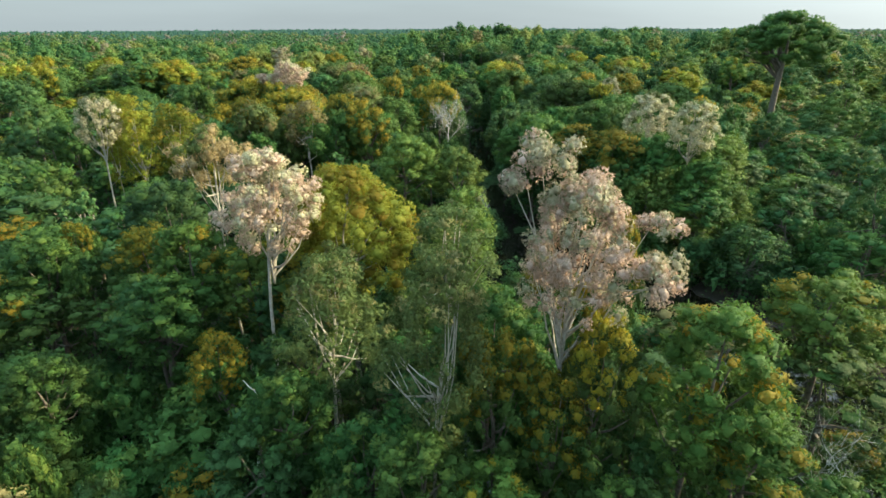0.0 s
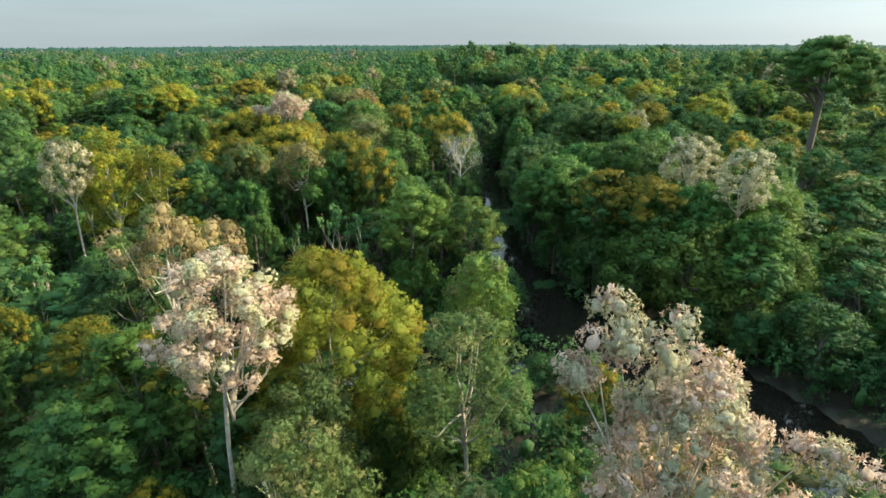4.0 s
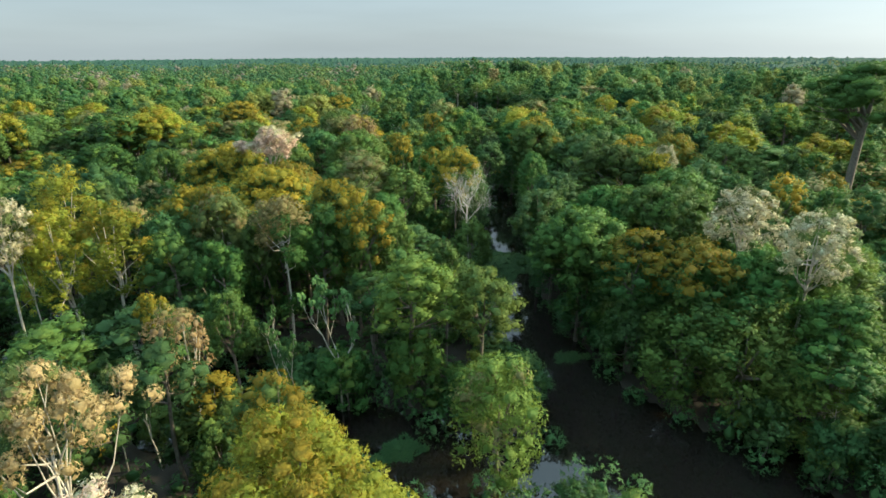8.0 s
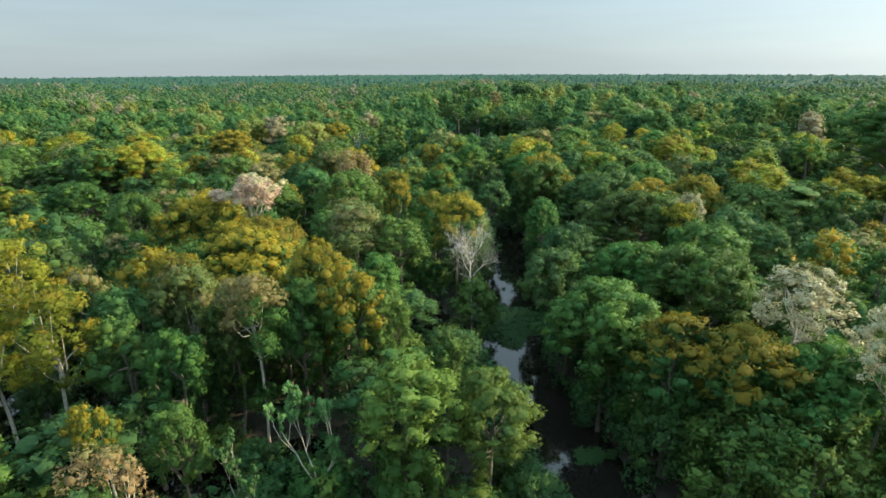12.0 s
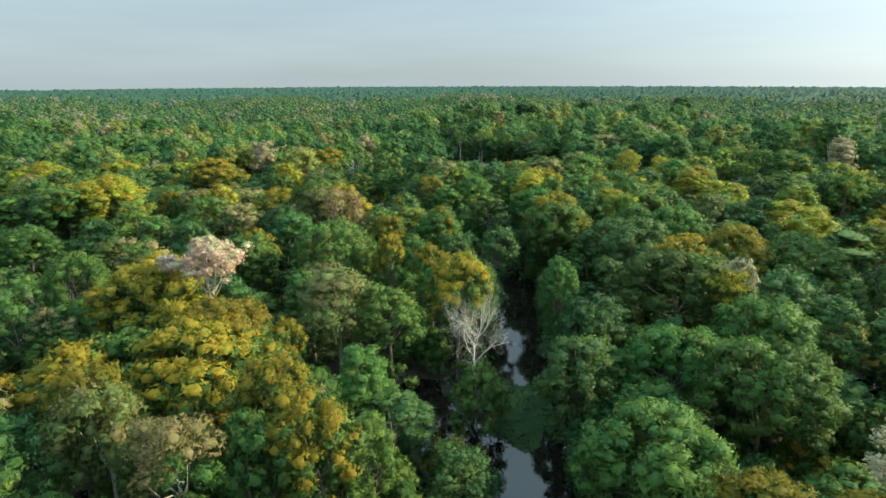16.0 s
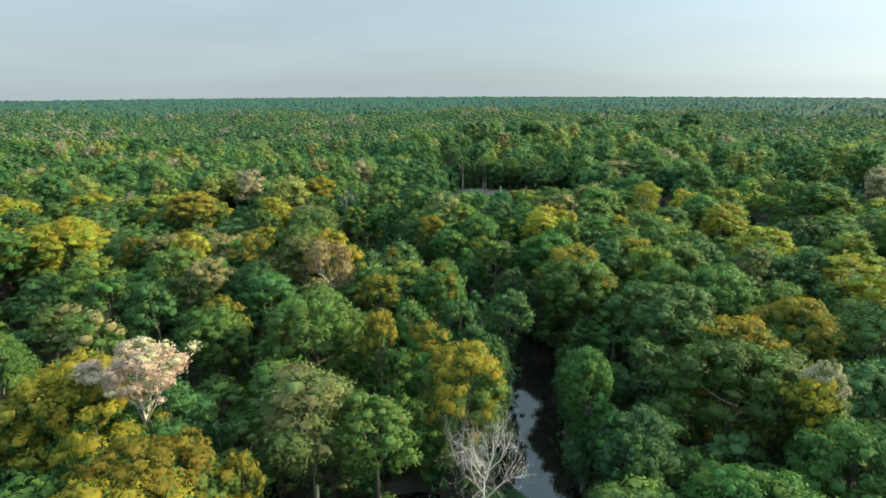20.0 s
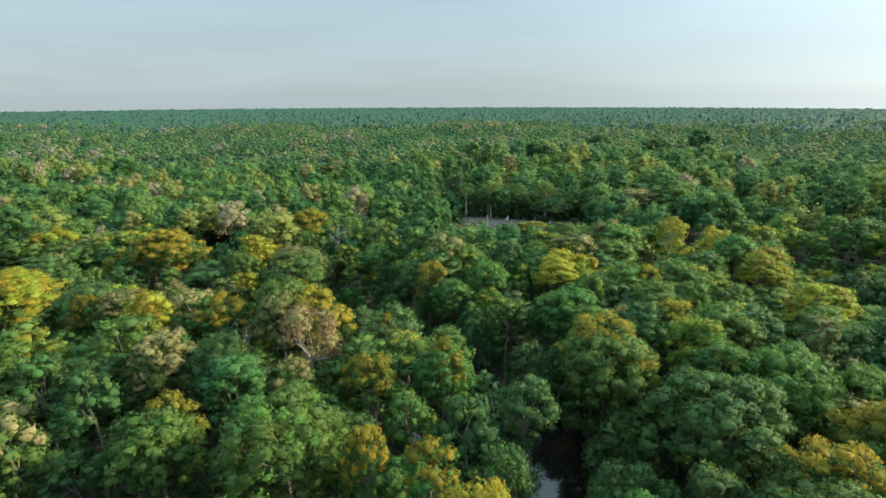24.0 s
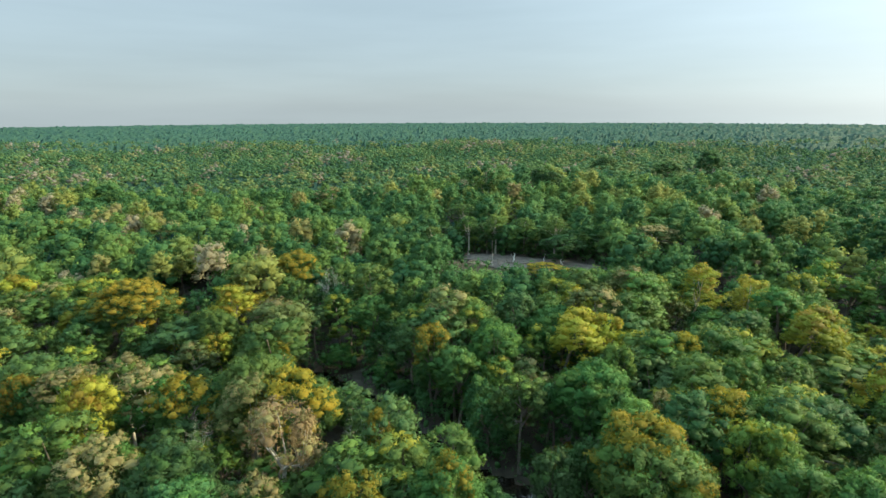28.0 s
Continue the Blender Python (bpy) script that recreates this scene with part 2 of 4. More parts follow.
class Shape:
    """Gathers triangles, with the way each corner faces, and makes one mesh of them."""

    def __init__(self):
        self.v, self.f, self.s, self.t, self.n, self.count = [], [], [], [], [], 0

    def add(self, v, f, smooth=False, tint=0.0, normals=None):
        self.v.append(v)
        self.f.append(f + self.count)
        self.s.append(np.full(len(f), smooth))
        self.t.append(np.full(len(f), tint) if np.isscalar(tint) else tint)
        self.n.append(np.zeros((len(v), 3)) if normals is None else normals)
        self.count += len(v)

    def mesh(self, name, mat, tinted=False):
        me = bpy.data.meshes.new(name)
        v, f, n = np.concatenate(self.v).astype(np.float32), np.concatenate(self.f).astype(np.int32), np.concatenate(self.n)
        soft = bool(np.abs(n).max() > 0)
        me.vertices.add(len(v))
        me.vertices.foreach_set("co", v.ravel())
        me.loops.add(len(f) * 3)
        me.loops.foreach_set("vertex_index", f.ravel())
        me.polygons.add(len(f))
        me.polygons.foreach_set("loop_start", np.arange(0, len(f) * 3, 3, dtype=np.int32))
        me.polygons.foreach_set("use_smooth", np.full(len(f), True) if soft else np.concatenate(self.s))
        if tinted:
            me.attributes.new("tint", "FLOAT", "FACE").data.foreach_set("value", np.concatenate(self.t).astype(np.float32))
        me.update(calc_edges=True)
        if soft:
            me.normals_split_custom_set_from_vertices(n.tolist())
        me.materials.append(mat)
        return me

    def tube(self, pts, radii, sides=6):
        """A tapered limb along points."""
        pts, n = np.asarray(pts, float), len(pts)
        d = unit(np.gradient(pts, axis=0))
        a = unit(np.cross(d, np.where(np.abs(d[:, 2:]) > 0.9, [[1.0, 0, 0]], [[0, 0, 1.0]])))
        b = np.cross(d, a)
        ang = np.linspace(0, 2 * np.pi, sides, endpoint=False)
        ring = a[:, None] * np.cos(ang)[None, :, None] + b[:, None] * np.sin(ang)[None, :, None]
        v = (pts[:, None] + ring * np.asarray(radii, float)[:, None, None]).reshape(-1, 3)
        f = []
        for i in range(n - 1):
            for j in range(sides):
                p, q = i * sides + j, i * sides + (j + 1) % sides
                f += [(p, q, q + sides), (p, q + sides, p + sides)]
        self.add(v, np.array(f), True)

    def blob(self, centre, size, r, level=ICO2, rough=0.25, crown=None):
        """The shaded inside of a clump of leaves."""
        v, f = level
        bumps = 1 + rough * (r.random(len(v)) - 0.5) * 2
        p = np.asarray(centre) + v * bumps[:, None] * np.asarray(size)
        self.add(p, f, True, normals=unit(v + (0 if crown is None else 0.7 * unit(p - crown))))

    def sprigs(self, p, n, length, r, spread=0.6, width=0.5, loose=1.15, leaves=3, crown=None):
        """Small fans of pointed leaves at points p, lying loosely against the normals n."""
        k = len(p)
        if k == 0:
            return
        nn = unit(n + loose * (r.random((k, 3)) - 0.5) * 2)
        face = unit(0.8 * n + 0.6 * nn + (0 if crown is None else 0.55 * unit(p - crown)))
        t1 = unit(np.cross(nn, r.normal(size=(k, 3))))
        t2 = np.cross(nn, t1)
        ln = length * (0.65 + 0.7 * r.random(k))
        vs = []
        for j in range(leaves):
            a = (j - (leaves - 1) / 2) * spread * 2 / max(1, leaves - 1) * 1.6 + (r.random(k) - 0.5) * 0.5
            way = t1 * np.cos(a)[:, None] + t2 * np.sin(a)[:, None]
            side = np.cross(nn, way)
            tip = p + way * ln[:, None] + nn * (ln * (r.random(k) - 0.35) * 0.5)[:, None]
            mid = p + way * (ln * 0.45)[:, None]
            base = p - way * (ln * 0.12)[:, None]
            vs.append(np.stack([base + side * (ln * width * 0.25)[:, None], mid - side * (ln * width)[:, None] * 0.5, tip], 1))
            if leaves < 3:
                vs.append(np.stack([base + side * (ln * width * 0.25)[:, None], tip, mid + side * (ln * width)[:, None] * 0.9], 1))
        v = np.concatenate(vs).reshape(-1, 3)
        self.add(v, np.arange(len(v)).reshape(-1, 3), normals=np.tile(np.repeat(face, 3, axis=0), (len(vs), 1)))


def part(name, shape, mat, parent, label=""):
    ob = new(name, shape.mesh(name, mat))
    ob.parent = parent
    return tagged(ob, label)


# ---- the river and the ground ----
RIVER = [(48, 16, 6), (41, 44, 7), (32, 61, 8), (24, 72, 7.5), (18.5, 80, 7.5), (15, 88, 5.5), (12, 98, 4.8), (9.5, 110, 5), (7.5, 120, 6), (8, 131, 7), (9.5, 142, 5), (9, 155, 4.5),
         (13, 169, 4.2), (16, 182, 4.2), (8, 195, 4.2), (-4, 203, 4.0), (-15, 216, 3.4), (-27, 232, 2.8), (-38, 241, 1.8)]
POOL = [(10, 77, 3.5), (-6, 76, 4.0), (-14, 84, 3.5)]
LAGOON = [(4, 125, 5), (-5, 130, 3.6), (-8, 141, 2.8)]


REACH = np.array([(ax, ay, aw, bx - ax, by - ay, bw - aw, (bx - ax) ** 2 + (by - ay) ** 2) for line in (RIVER, POOL, LAGOON) for (ax, ay, aw), (bx, by, bw) in zip(line[:-1], line[1:])]).T


def bank(x, y):
    """Metres from the water's edge: below nought is in the river."""
    x, y = np.asarray(x, float)[..., None], np.asarray(y, float)[..., None]
    ax, ay, aw, dx, dy, dw, square = REACH
    k = np.clip(((x - ax) * dx + (y - ay) * dy) / square, 0, 1)
    return (np.hypot(x - ax - k * dx, y - ay - k * dy) - (aw + k * dw)).min(-1)


def step(a, b, x):
    k = np.clip((x - a) / (b - a), 0, 1)
    return k * k * (3 - 2 * k)


def droop(x, y):
    return -4.0e-6 * np.maximum(0, np.hypot(x, y) - 900) ** 2


def height(x, y):
    """The ground: a river bed, low flooded forest beside it and a higher bank beyond."""
    x, y = np.asarray(x, float), np.asarray(y, float)
    low = 0.45 + 0.30 * np.sin(x * 0.19 + 0.6 * np.sin(y * 0.11) + 1.3) * np.sin(y * 0.13 + 0.8 * np.sin(x * 0.07)) + 0.25 * np.sin(x * 0.31 + y * 0.23) * np.sin(x * 0.12 - y * 0.27) + 0.3 * np.sin(x * 0.053 - y * 0.041)
    # Dips show black water, added partly to darken the shaded gaps between trees.
    low = low - 1.0 * np.exp(-(((x + 24) / 22) ** 2 + ((y - 90) / 16) ** 2)) - 1.0 * np.exp(-(((x + 62) / 14) ** 2 + ((y - 104) / 12) ** 2)) - 0.8 * np.exp(-(((x + 36) / 10) ** 2 + ((y - 47) / 14) ** 2))
    high = 11 * step(250, 292, y) * step(-50, -8, x) * (1 - step(140, 200, x)) * (1 - 0.6 * step(400, 600, y))
    return -1.8 + (1.8 + low) * step(-1.5, 2.0, bank(x, y)) + high + droop(x, y)


def sheet(name, xs, ys, mat, z):
    gx, gy = np.meshgrid(xs, ys)
    v = np.stack([gx.ravel(), gy.ravel(), z(gx, gy).ravel()], 1)
    c = len(xs)
    i = (np.arange(len(ys) - 1)[:, None] * c + np.arange(c - 1)[None, :]).ravel()
    s = Shape()
    s.add(v, np.concatenate([np.stack([i, i + 1, i + c + 1], 1), np.stack([i, i + c + 1, i + c], 1)]), True)
    return new(name, s.mesh(name, mat))


def spaced(a, b, c, d, fine, coarse):
    return np.concatenate([np.geomspace(1, b - a + 1, coarse)[::-1] * -1 + 1 + b, np.arange(b + fine, c, fine), np.geomspace(1, d - c + 1, coarse) - 1 + c])


tagged(sheet("ground", spaced(-4950, -120, 140, 4950, 2.2, 26), spaced(-4950, 0, 350, 4950, 2.2, 26), GROUND, height),
       "dark leaf-littered forest floor with a low river bed", "ground", kind="structure")
tagged(sheet("water", np.linspace(-140, 110, 40), np.linspace(-20, 300, 50), WATER, lambda x, y: np.zeros_like(x)),
       "still black river water mirroring the sky between trees", "river", kind="structure")


def clearing():
    s = Shape()
    ang = np.linspace(0, 2 * np.pi, 40, endpoint=False)
    rings = np.array([0.0, 0.4, 0.75, 1.0])
    wob = 1 + 0.18 * np.sin(ang * 3 + 1) + 0.1 * np.sin(ang * 7)
    x = 22 + rings[:, None] * wob * np.cos(ang) * 25
    y = 303 + rings[:, None] * wob * np.sin(ang) * 9 - 0.28 * (x - 22)
    z = height(x, y) + 0.25
    v = np.stack([x.ravel(), y.ravel(), z.ravel()], 1)
    f = []
    for i in range(3):
        for j in range(40):
            a, b = i * 40 + j, i * 40 + (j + 1) % 40
            f += [(a, a + 40, b + 40), (a, b + 40, b)]
    s.add(v, np.array(f), True)
    tagged(new("clearing", s.mesh("clearing", SOIL)), "bare grey-brown soil of a small forest clearing", "clearing", kind="structure")


clearing()


def fallen_log(x, y, length, girth, turn, seed):
    """A felled trunk lying on the soil, with a few broken boughs."""
    r = np.random.default_rng(seed)
    base = float(height(x, y)) + 0.25
    ob = tagged(new("fallen_log"), "grey-brown felled trunk with broken boughs on bare soil", "log", "felled trunks on the clearing")
    trunk = Shape()
    ks = np.linspace(-0.5, 0.5, 6)
    line = [np.array([k * length, 0.15 * math.sin(k * 7), girth * 0.9 + 0.1 * r.random()]) for k in ks]
    trunk.tube(line, np.linspace(girth, girth * 0.5, 6), 7)
    part("trunk", trunk, BARK, ob)
    for k in (2, 3, 4):
        bough = Shape()
        d = unit(np.array([0.6, r.normal(), 0.9]))
        bough.tube([line[k], line[k] + d * 0.9, line[k] + d * 1.7 + [0.2, 0, 0.3]], [girth * 0.4, girth * 0.28, girth * 0.12], 5)
        part("bough", bough, BARK, ob)
    ob.matrix_basis = pose(x, y, base, 0, 0, turn)


for i in range(9):
    fallen_log(4 + 4.1 * i, 305 - 1.12 * i + 2.6 * math.sin(i * 2.3), 4.5 + 1.7 * math.sin(i * 1.7), 0.24, 15 + 47 * i, 90 + i)

# ---- trees ----
# crown: where the leaves begin, clumps, clump size, how flat, leaves a clump, leaf length


def clumps_of(r, count, radius, low, top, fill=0.25, flat=1.0, lobed=True):
    """Centres of the clumps of a dome-shaped crown with an uneven outline."""
    out = []
    mid, tall = low + (top - low) * 0.35, (top - low) * 0.62
    wobble = r.random(8)
    lobes = unit(r.normal(size=(min(10, max(5, count // 7)), 3)) * [1, 1, 0.6] + [0, 0, 0.45])
    for i in range(count):
        u = -0.45 + 1.42 * ((i + 0.5) / count) ** 0.85
        a = i * 2.39996 + r.random() * 0.9
        k = math.sqrt(max(0.0, 1 - u * u)) if u > 0 else 1.0 - 0.35 * u * u
        out_by = 0.80 + 0.38 * (wobble[int(a / 0.785) % 8] - 0.5) + 0.15 * (r.random() - 0.5)
        inner = 1 - fill * r.random()
        way = np.array([math.cos(a) * k, math.sin(a) * k, u])
        near = lobes @ way / np.linalg.norm(way)
        if lobed and count > 12:           # clumps gather into heaped boughs with dark clefts between
            way = way + 0.24 * (lobes[near.argmax()] - way) * (u > -0.2)
            out_by *= 0.86 + 0.24 * max(0.0, near.max()) ** 6
        out.append((way[0] * radius * out_by * inner, way[1] * radius * out_by * inner, mid + way[2] * tall * flat * (0.86 + 0.2 * r.random())))
    return np.array(out)


def skin(r, centre, size, count):
    """Points and normals over the upper and outer skin of a clump."""
    n = unit(r.normal(size=(count, 3)) + [0, 0, 0.35])
    return centre + n * size * (0.86 + 0.3 * r.random((count, 1))), n


def limbs(limb, r, fork, tops, girth, sides=5):
    for c in tops:
        start = np.array([0, 0, fork * (0.72 + 0.28 * r.random())])
        bend = start + (c - start) * 0.5 + np.array([0, 0, -0.08 * np.linalg.norm(c - start)]) + r.normal(size=3) * 0.25
        q = [start, start + (bend - start) * 0.5 + r.normal(size=3) * 0.1, bend, c]
        limb.tube(q, [girth * 0.5, girth * 0.4, girth * 0.28, girth * 0.08], sides)


def tree(name, label, category, seed, radius=5.0, top=22.0, low=12.0, count=72, clump=0.86, leaves=54, leaf=0.31, mats=(GREEN,), share=0.0,
         bark=BARK, girth=0.30, level=ICO1, flat=1.0, core=0.64, limb_count=9, names=("crown", "young_leaves"), fill=0.25, squash=0.84, droopy=0.0, bend=0.5, split=False, tops=True, arms=(), skirt=6, lobed=True):
    """A tree at the origin: an Empty with trunk, limbs, crown and, where it has them, top leaves or blossom."""
    r = np.random.default_rng(seed)
    ob = new(name)
    tagged(ob, label, category)
    trunk, main, extra = Shape(), Shape(), Shape()
    centres = clumps_of(r, count, radius, low, top, fill, flat, lobed)
    for ax, ay, az, reach, n in arms:      # outlying boughs
        centres = np.concatenate([centres, np.array([ax, ay, az]) + r.normal(size=(n, 3)) * [reach, reach, reach * 0.55]])
    fork = low + (top - low) * 0.28
    mid = np.array([0, 0, low + (top - low) * 0.2])
    wave = r.normal(size=2) * bend
    ks = np.linspace(0, 1, 7)
    line = [(wave[0] * math.sin(k * 3.1), wave[1] * math.sin(k * 2.2), k * fork) for k in ks]
    line = [np.array(p) - np.array([line[-1][0], line[-1][1], 0]) * k for p, k in zip(line, ks)]
    line[0][2] = -1.0
    trunk.tube(line, [girth * (1.5 if k == 0 else 1.0 - 0.45 * k) for k in ks], 8)
    stem = part("trunk", trunk, bark, ob) if split else None
    for c in centres[np.linspace(0, len(centres) - 1, limb_count).astype(int)]:
        limb = Shape() if split else trunk
        limbs(limb, r, fork, [c], girth)
        part("limb", limb, bark, stem) if split else None
    hung = [(math.cos(a) * radius * k, math.sin(a) * radius * k, low * h) for a, k, h in zip(r.random(skirt) * 6.28, 0.2 + 0.45 * r.random(skirt), 0.3 + 0.6 * r.random(skirt))]
    for c in np.concatenate([centres, np.array(hung).reshape(-1, 3)]):      # with climbers and low boughs below the crown
        high = (c[2] - low) / (top - low)
        s = clump * (0.7 + 0.6 * r.random())
        size = np.array([s, s, s * squash])
        # The second leaf colour gathers towards the top, partly painting in sunlit crowns.
        young = r.random() < share * (0.1 + 1.35 * max(0.0, high) ** 1.4)
        to = extra if young else main
        if core:
            to.blob(c, size * core, r, level, 0.35, mid)
        p, n = skin(r, c, size, int(leaves * (s / clump) ** 2))
        if droopy:
            p[:, 2] -= droopy * r.random(len(p)) ** 2
        if young and tops:
            up = n[:, 2] + 0.7 * (r.random(len(p)) - 0.5) > 0.2
            main.sprigs(p[~up], n[~up], leaf, r, crown=mid)
            p, n = p[up], n[up]
        to.sprigs(p, n, leaf, r, crown=mid)
    part("trunk", trunk, bark, ob) if not split else None
    if main.v:
        part(names[0], main, mats[0], ob)
    if extra.v:
        part(names[1], extra, mats[1], ob)
    return ob


def twig(shape, r, p, d, length, girth, depth, spread=0.75):
    q = [p]
    dd = d
    for i in range(3):
        dd = unit(dd + r.normal(size=3) * 0.16 + np.array([0, 0, 0.05]))
        q.append(q[-1] + dd * length / 3)
    shape.tube(q, np.linspace(girth, girth * 0.55, 4), 4 if depth > 2 else 3)
    if depth == 0:
        return
    for j in range(4):
        base = q[1 + (j % 3)] if j else q[3]
        way = unit(dd + r.normal(size=3) * spread + np.array([0, 0, 0.15]))
        twig(shape, r, base, way, length * (0.62 + 0.2 * r.random()), girth * 0.5, depth - 1, spread)


def bare_tree(seed, label, top=20.0, fork=9.0, girth=0.16, depth=4, boughs=5, lean=0.65):
    r = np.random.default_rng(seed)
    ob = tagged(new("bare_tree"), label, "bare tree")
    trunk = Shape()
    trunk.tube([(0, 0, -1), (0.15, 0, fork * 0.4), (-0.1, 0.1, fork * 0.75), (0, 0, fork)], [girth * 1.5, girth, girth * 0.85, girth * 0.7], 7)
    stem = part("trunk", trunk, DEAD, ob)
    for j in range(boughs):
        a = j * 2.4 + r.random() * 0.6
        limb = Shape()
        twig(limb, r, np.array([0, 0, fork * (0.8 + 0.05 * j)]), unit(np.array([math.cos(a) * lean, math.sin(a) * lean, 0.9])), (top - fork) * 0.36, girth * 0.45, depth - 1)
        part("limb", limb, DEAD, stem)
    return ob


def cecropia(seed):
    """A thin pale stem that forks like a candlestick, with rosettes of large lobed leaves."""
    r = np.random.default_rng(seed)
    ob = tagged(new("candelabra_tree"), "slender pale forked tree with sparse tufts of broad leaves", "tree")
    trunk, crown = Shape(), Shape()
    fork = 5.0 + 2.0 * r.random()
    trunk.tube([(0, 0, -1), (0.15, 0.05, 2.5), (-0.1, 0, 4), (0, 0, fork)], [0.17, 0.13, 0.11, 0.1], 7)
    stem = part("trunk", trunk, PALE, ob)

    def tuft(q, size, count):
        for k in range(count):
            b = k * 2.4 + r.random() * 0.8
            lean = unit(np.array([math.cos(b), math.sin(b), -0.5 + 1.3 * r.random()]))
            heart = q + lean * (0.12 + 0.38 * r.random()) * size * 2.2
            nn = unit(np.array([lean[0] * 0.7, lean[1] * 0.7, 0.8]) + r.normal(size=3) * 0.5)
            t1 = unit(np.cross(nn, np.array([-lean[1], lean[0], 0.01])))
            t2 = np.cross(nn, t1)
            v = [heart]
            for m in range(10):
                c = m / 10 * 2 * math.pi
                d = size * (0.75 if m % 2 else 0.42) * (0.85 + 0.3 * r.random())
                v.append(heart + (t1 * math.cos(c) + t2 * math.sin(c)) * d - nn * (0.16 if m % 2 else 0.04))
            crown.add(np.array(v), np.array([(0, 1 + m, 1 + (m + 1) % 10) for m in range(10)]))

    def stretch(limb, p, way, length, girth, forks):
        """An upswept stem that bows outward, then rises, and forks again."""
        q, d = [p], way
        for i in range(5):
            d = unit(d + np.array([-0.10 * d[0], -0.10 * d[1], 0.16]) + r.normal(size=3) * 0.13)
            q.append(q[-1] + d * length / 5)
        limb.tube(q, np.linspace(girth, girth * 0.6, 6), 5)
        if forks:
            turn = r.random() * 6.28
            for j in range(2 + (r.random() < 0.5)):
                c = turn + j * 2.3
                stretch(limb, q[3 + j % 3] if j < 2 else q[2], unit(d + np.array([math.cos(c), math.sin(c), 0.0]) * 0.85), length * (0.45 + 0.25 * r.random()), girth * 0.62, forks - 1)
        else:
            tuft(q[-1], 0.48, 12)
            tuft(q[3], 0.40, 5)

    for j in range(3):
        a = j * 2.1 + r.random()
        limb = Shape()
        stretch(limb, np.array([0, 0, fork * (1.0 - 0.16 * j)]), unit(np.array([math.cos(a), math.sin(a), 1.1])), 4.6 + 1.6 * r.random(), 0.085, 2)
        part("limb", limb, PALE, stem)
    part("crown", crown, SILVER, ob)
    return ob


def palm(seed):
    r = np.random.default_rng(seed)
    ob = tagged(new("palm_tree"), "tall forest palm with arching feathery fronds", "palm")
    trunk = Shape()
    trunk.tube([(0, 0, -1), (0.1, 0, 4), (0, 0.1, 9), (0, 0, 12)], [0.22, 0.16, 0.14, 0.12], 7)
    part("trunk", trunk, BARK, ob)
    for k in range(13):
        fr = Shape()
        a = k * 2.4
        out = np.array([math.cos(a), math.sin(a), 0])
        rise = 0.25 + 0.75 * r.random()
        ts = np.linspace(0, 1, 9)
        q = [np.array([0, 0, 12.0]) + out * (3.6 * s) + np.array([0, 0, rise * 3.2 * s - (2.2 + rise) * s * s * 1.25]) for s in ts]
        fr.tube(q, np.linspace(0.05, 0.015, 9), 3)
        side = np.array([-out[1], out[0], 0])
        for i in range(1, 9):
            for h in (0, 0.5):
                p = q[i] * (1 - h) + q[i - 1] * h
                for s in (-1, 1):
                    ln = 1.0 * (1 - 0.5 * abs(ts[i] - 0.4))
                    tip = p + side * s * ln * 0.8 + out * 0.3 * ln - np.array([0, 0, 0.45 * ln])
                    fr.add(np.array([p + out * 0.09, p - out * 0.09, tip]), np.array([[0, 1, 2]]))
        part("frond", fr, GREEN, ob)
    return ob


def snag(seed):
    """A dead standing pole with a few broken stubs."""
    r = np.random.default_rng(seed)
    ob = tagged(new("dead_snag"), "thin crooked dead trunk with broken branch stubs", "dead tree")
    trunk = Shape()
    q = [np.array([0, 0, -1.0])]
    for i in range(7):
        q.append(q[-1] + np.array([r.normal() * 0.22, r.normal() * 0.22, 2.0]))
    trunk.tube(q, np.linspace(0.16, 0.05, 8), 6)
    stem = part("trunk", trunk, DEAD, ob)
    for i in (4, 5, 6, 7):
        stub = Shape()
        d = unit(np.array([r.normal(), r.normal(), 0.7]))
        stub.tube([q[i], q[i] + d * 0.6, q[i] + d * 1.1 + [0, 0, 0.3]], [0.05, 0.035, 0.015], 4)
        part("limb", stub, DEAD, stem)
    return ob


KINDS = {}
BIG = dict(skirt=14, radius=8.5, top=24, low=12, count=150, clump=1.1, leaves=62, leaf=0.34)


def kind(name, makers):
    stock = [m() for m in makers]
    sizes = []
    for ob in stock:                     # the true top and crown radius of each
        v = []
        for c in ob.children_recursive:
            a = np.empty(len(c.data.vertices) * 3, np.float32)
            c.data.vertices.foreach_get("co", a)
            v.append(a.reshape(-1, 3))
        v = np.concatenate(v)
        up = v[v[:, 2] > 0.5 * v[:, 2].max()]
        sizes.append((float(np.percentile(np.hypot(up[:, 0], up[:, 1]), 93)), float(v[:, 2].max())))
    KINDS[name] = dict(sizes=sizes, stock=stock, used=0)


def variants(n, **spec):
    base = spec.pop("seed")
    return [lambda s=base + i: tree(seed=s, **spec) for i in range(n)]


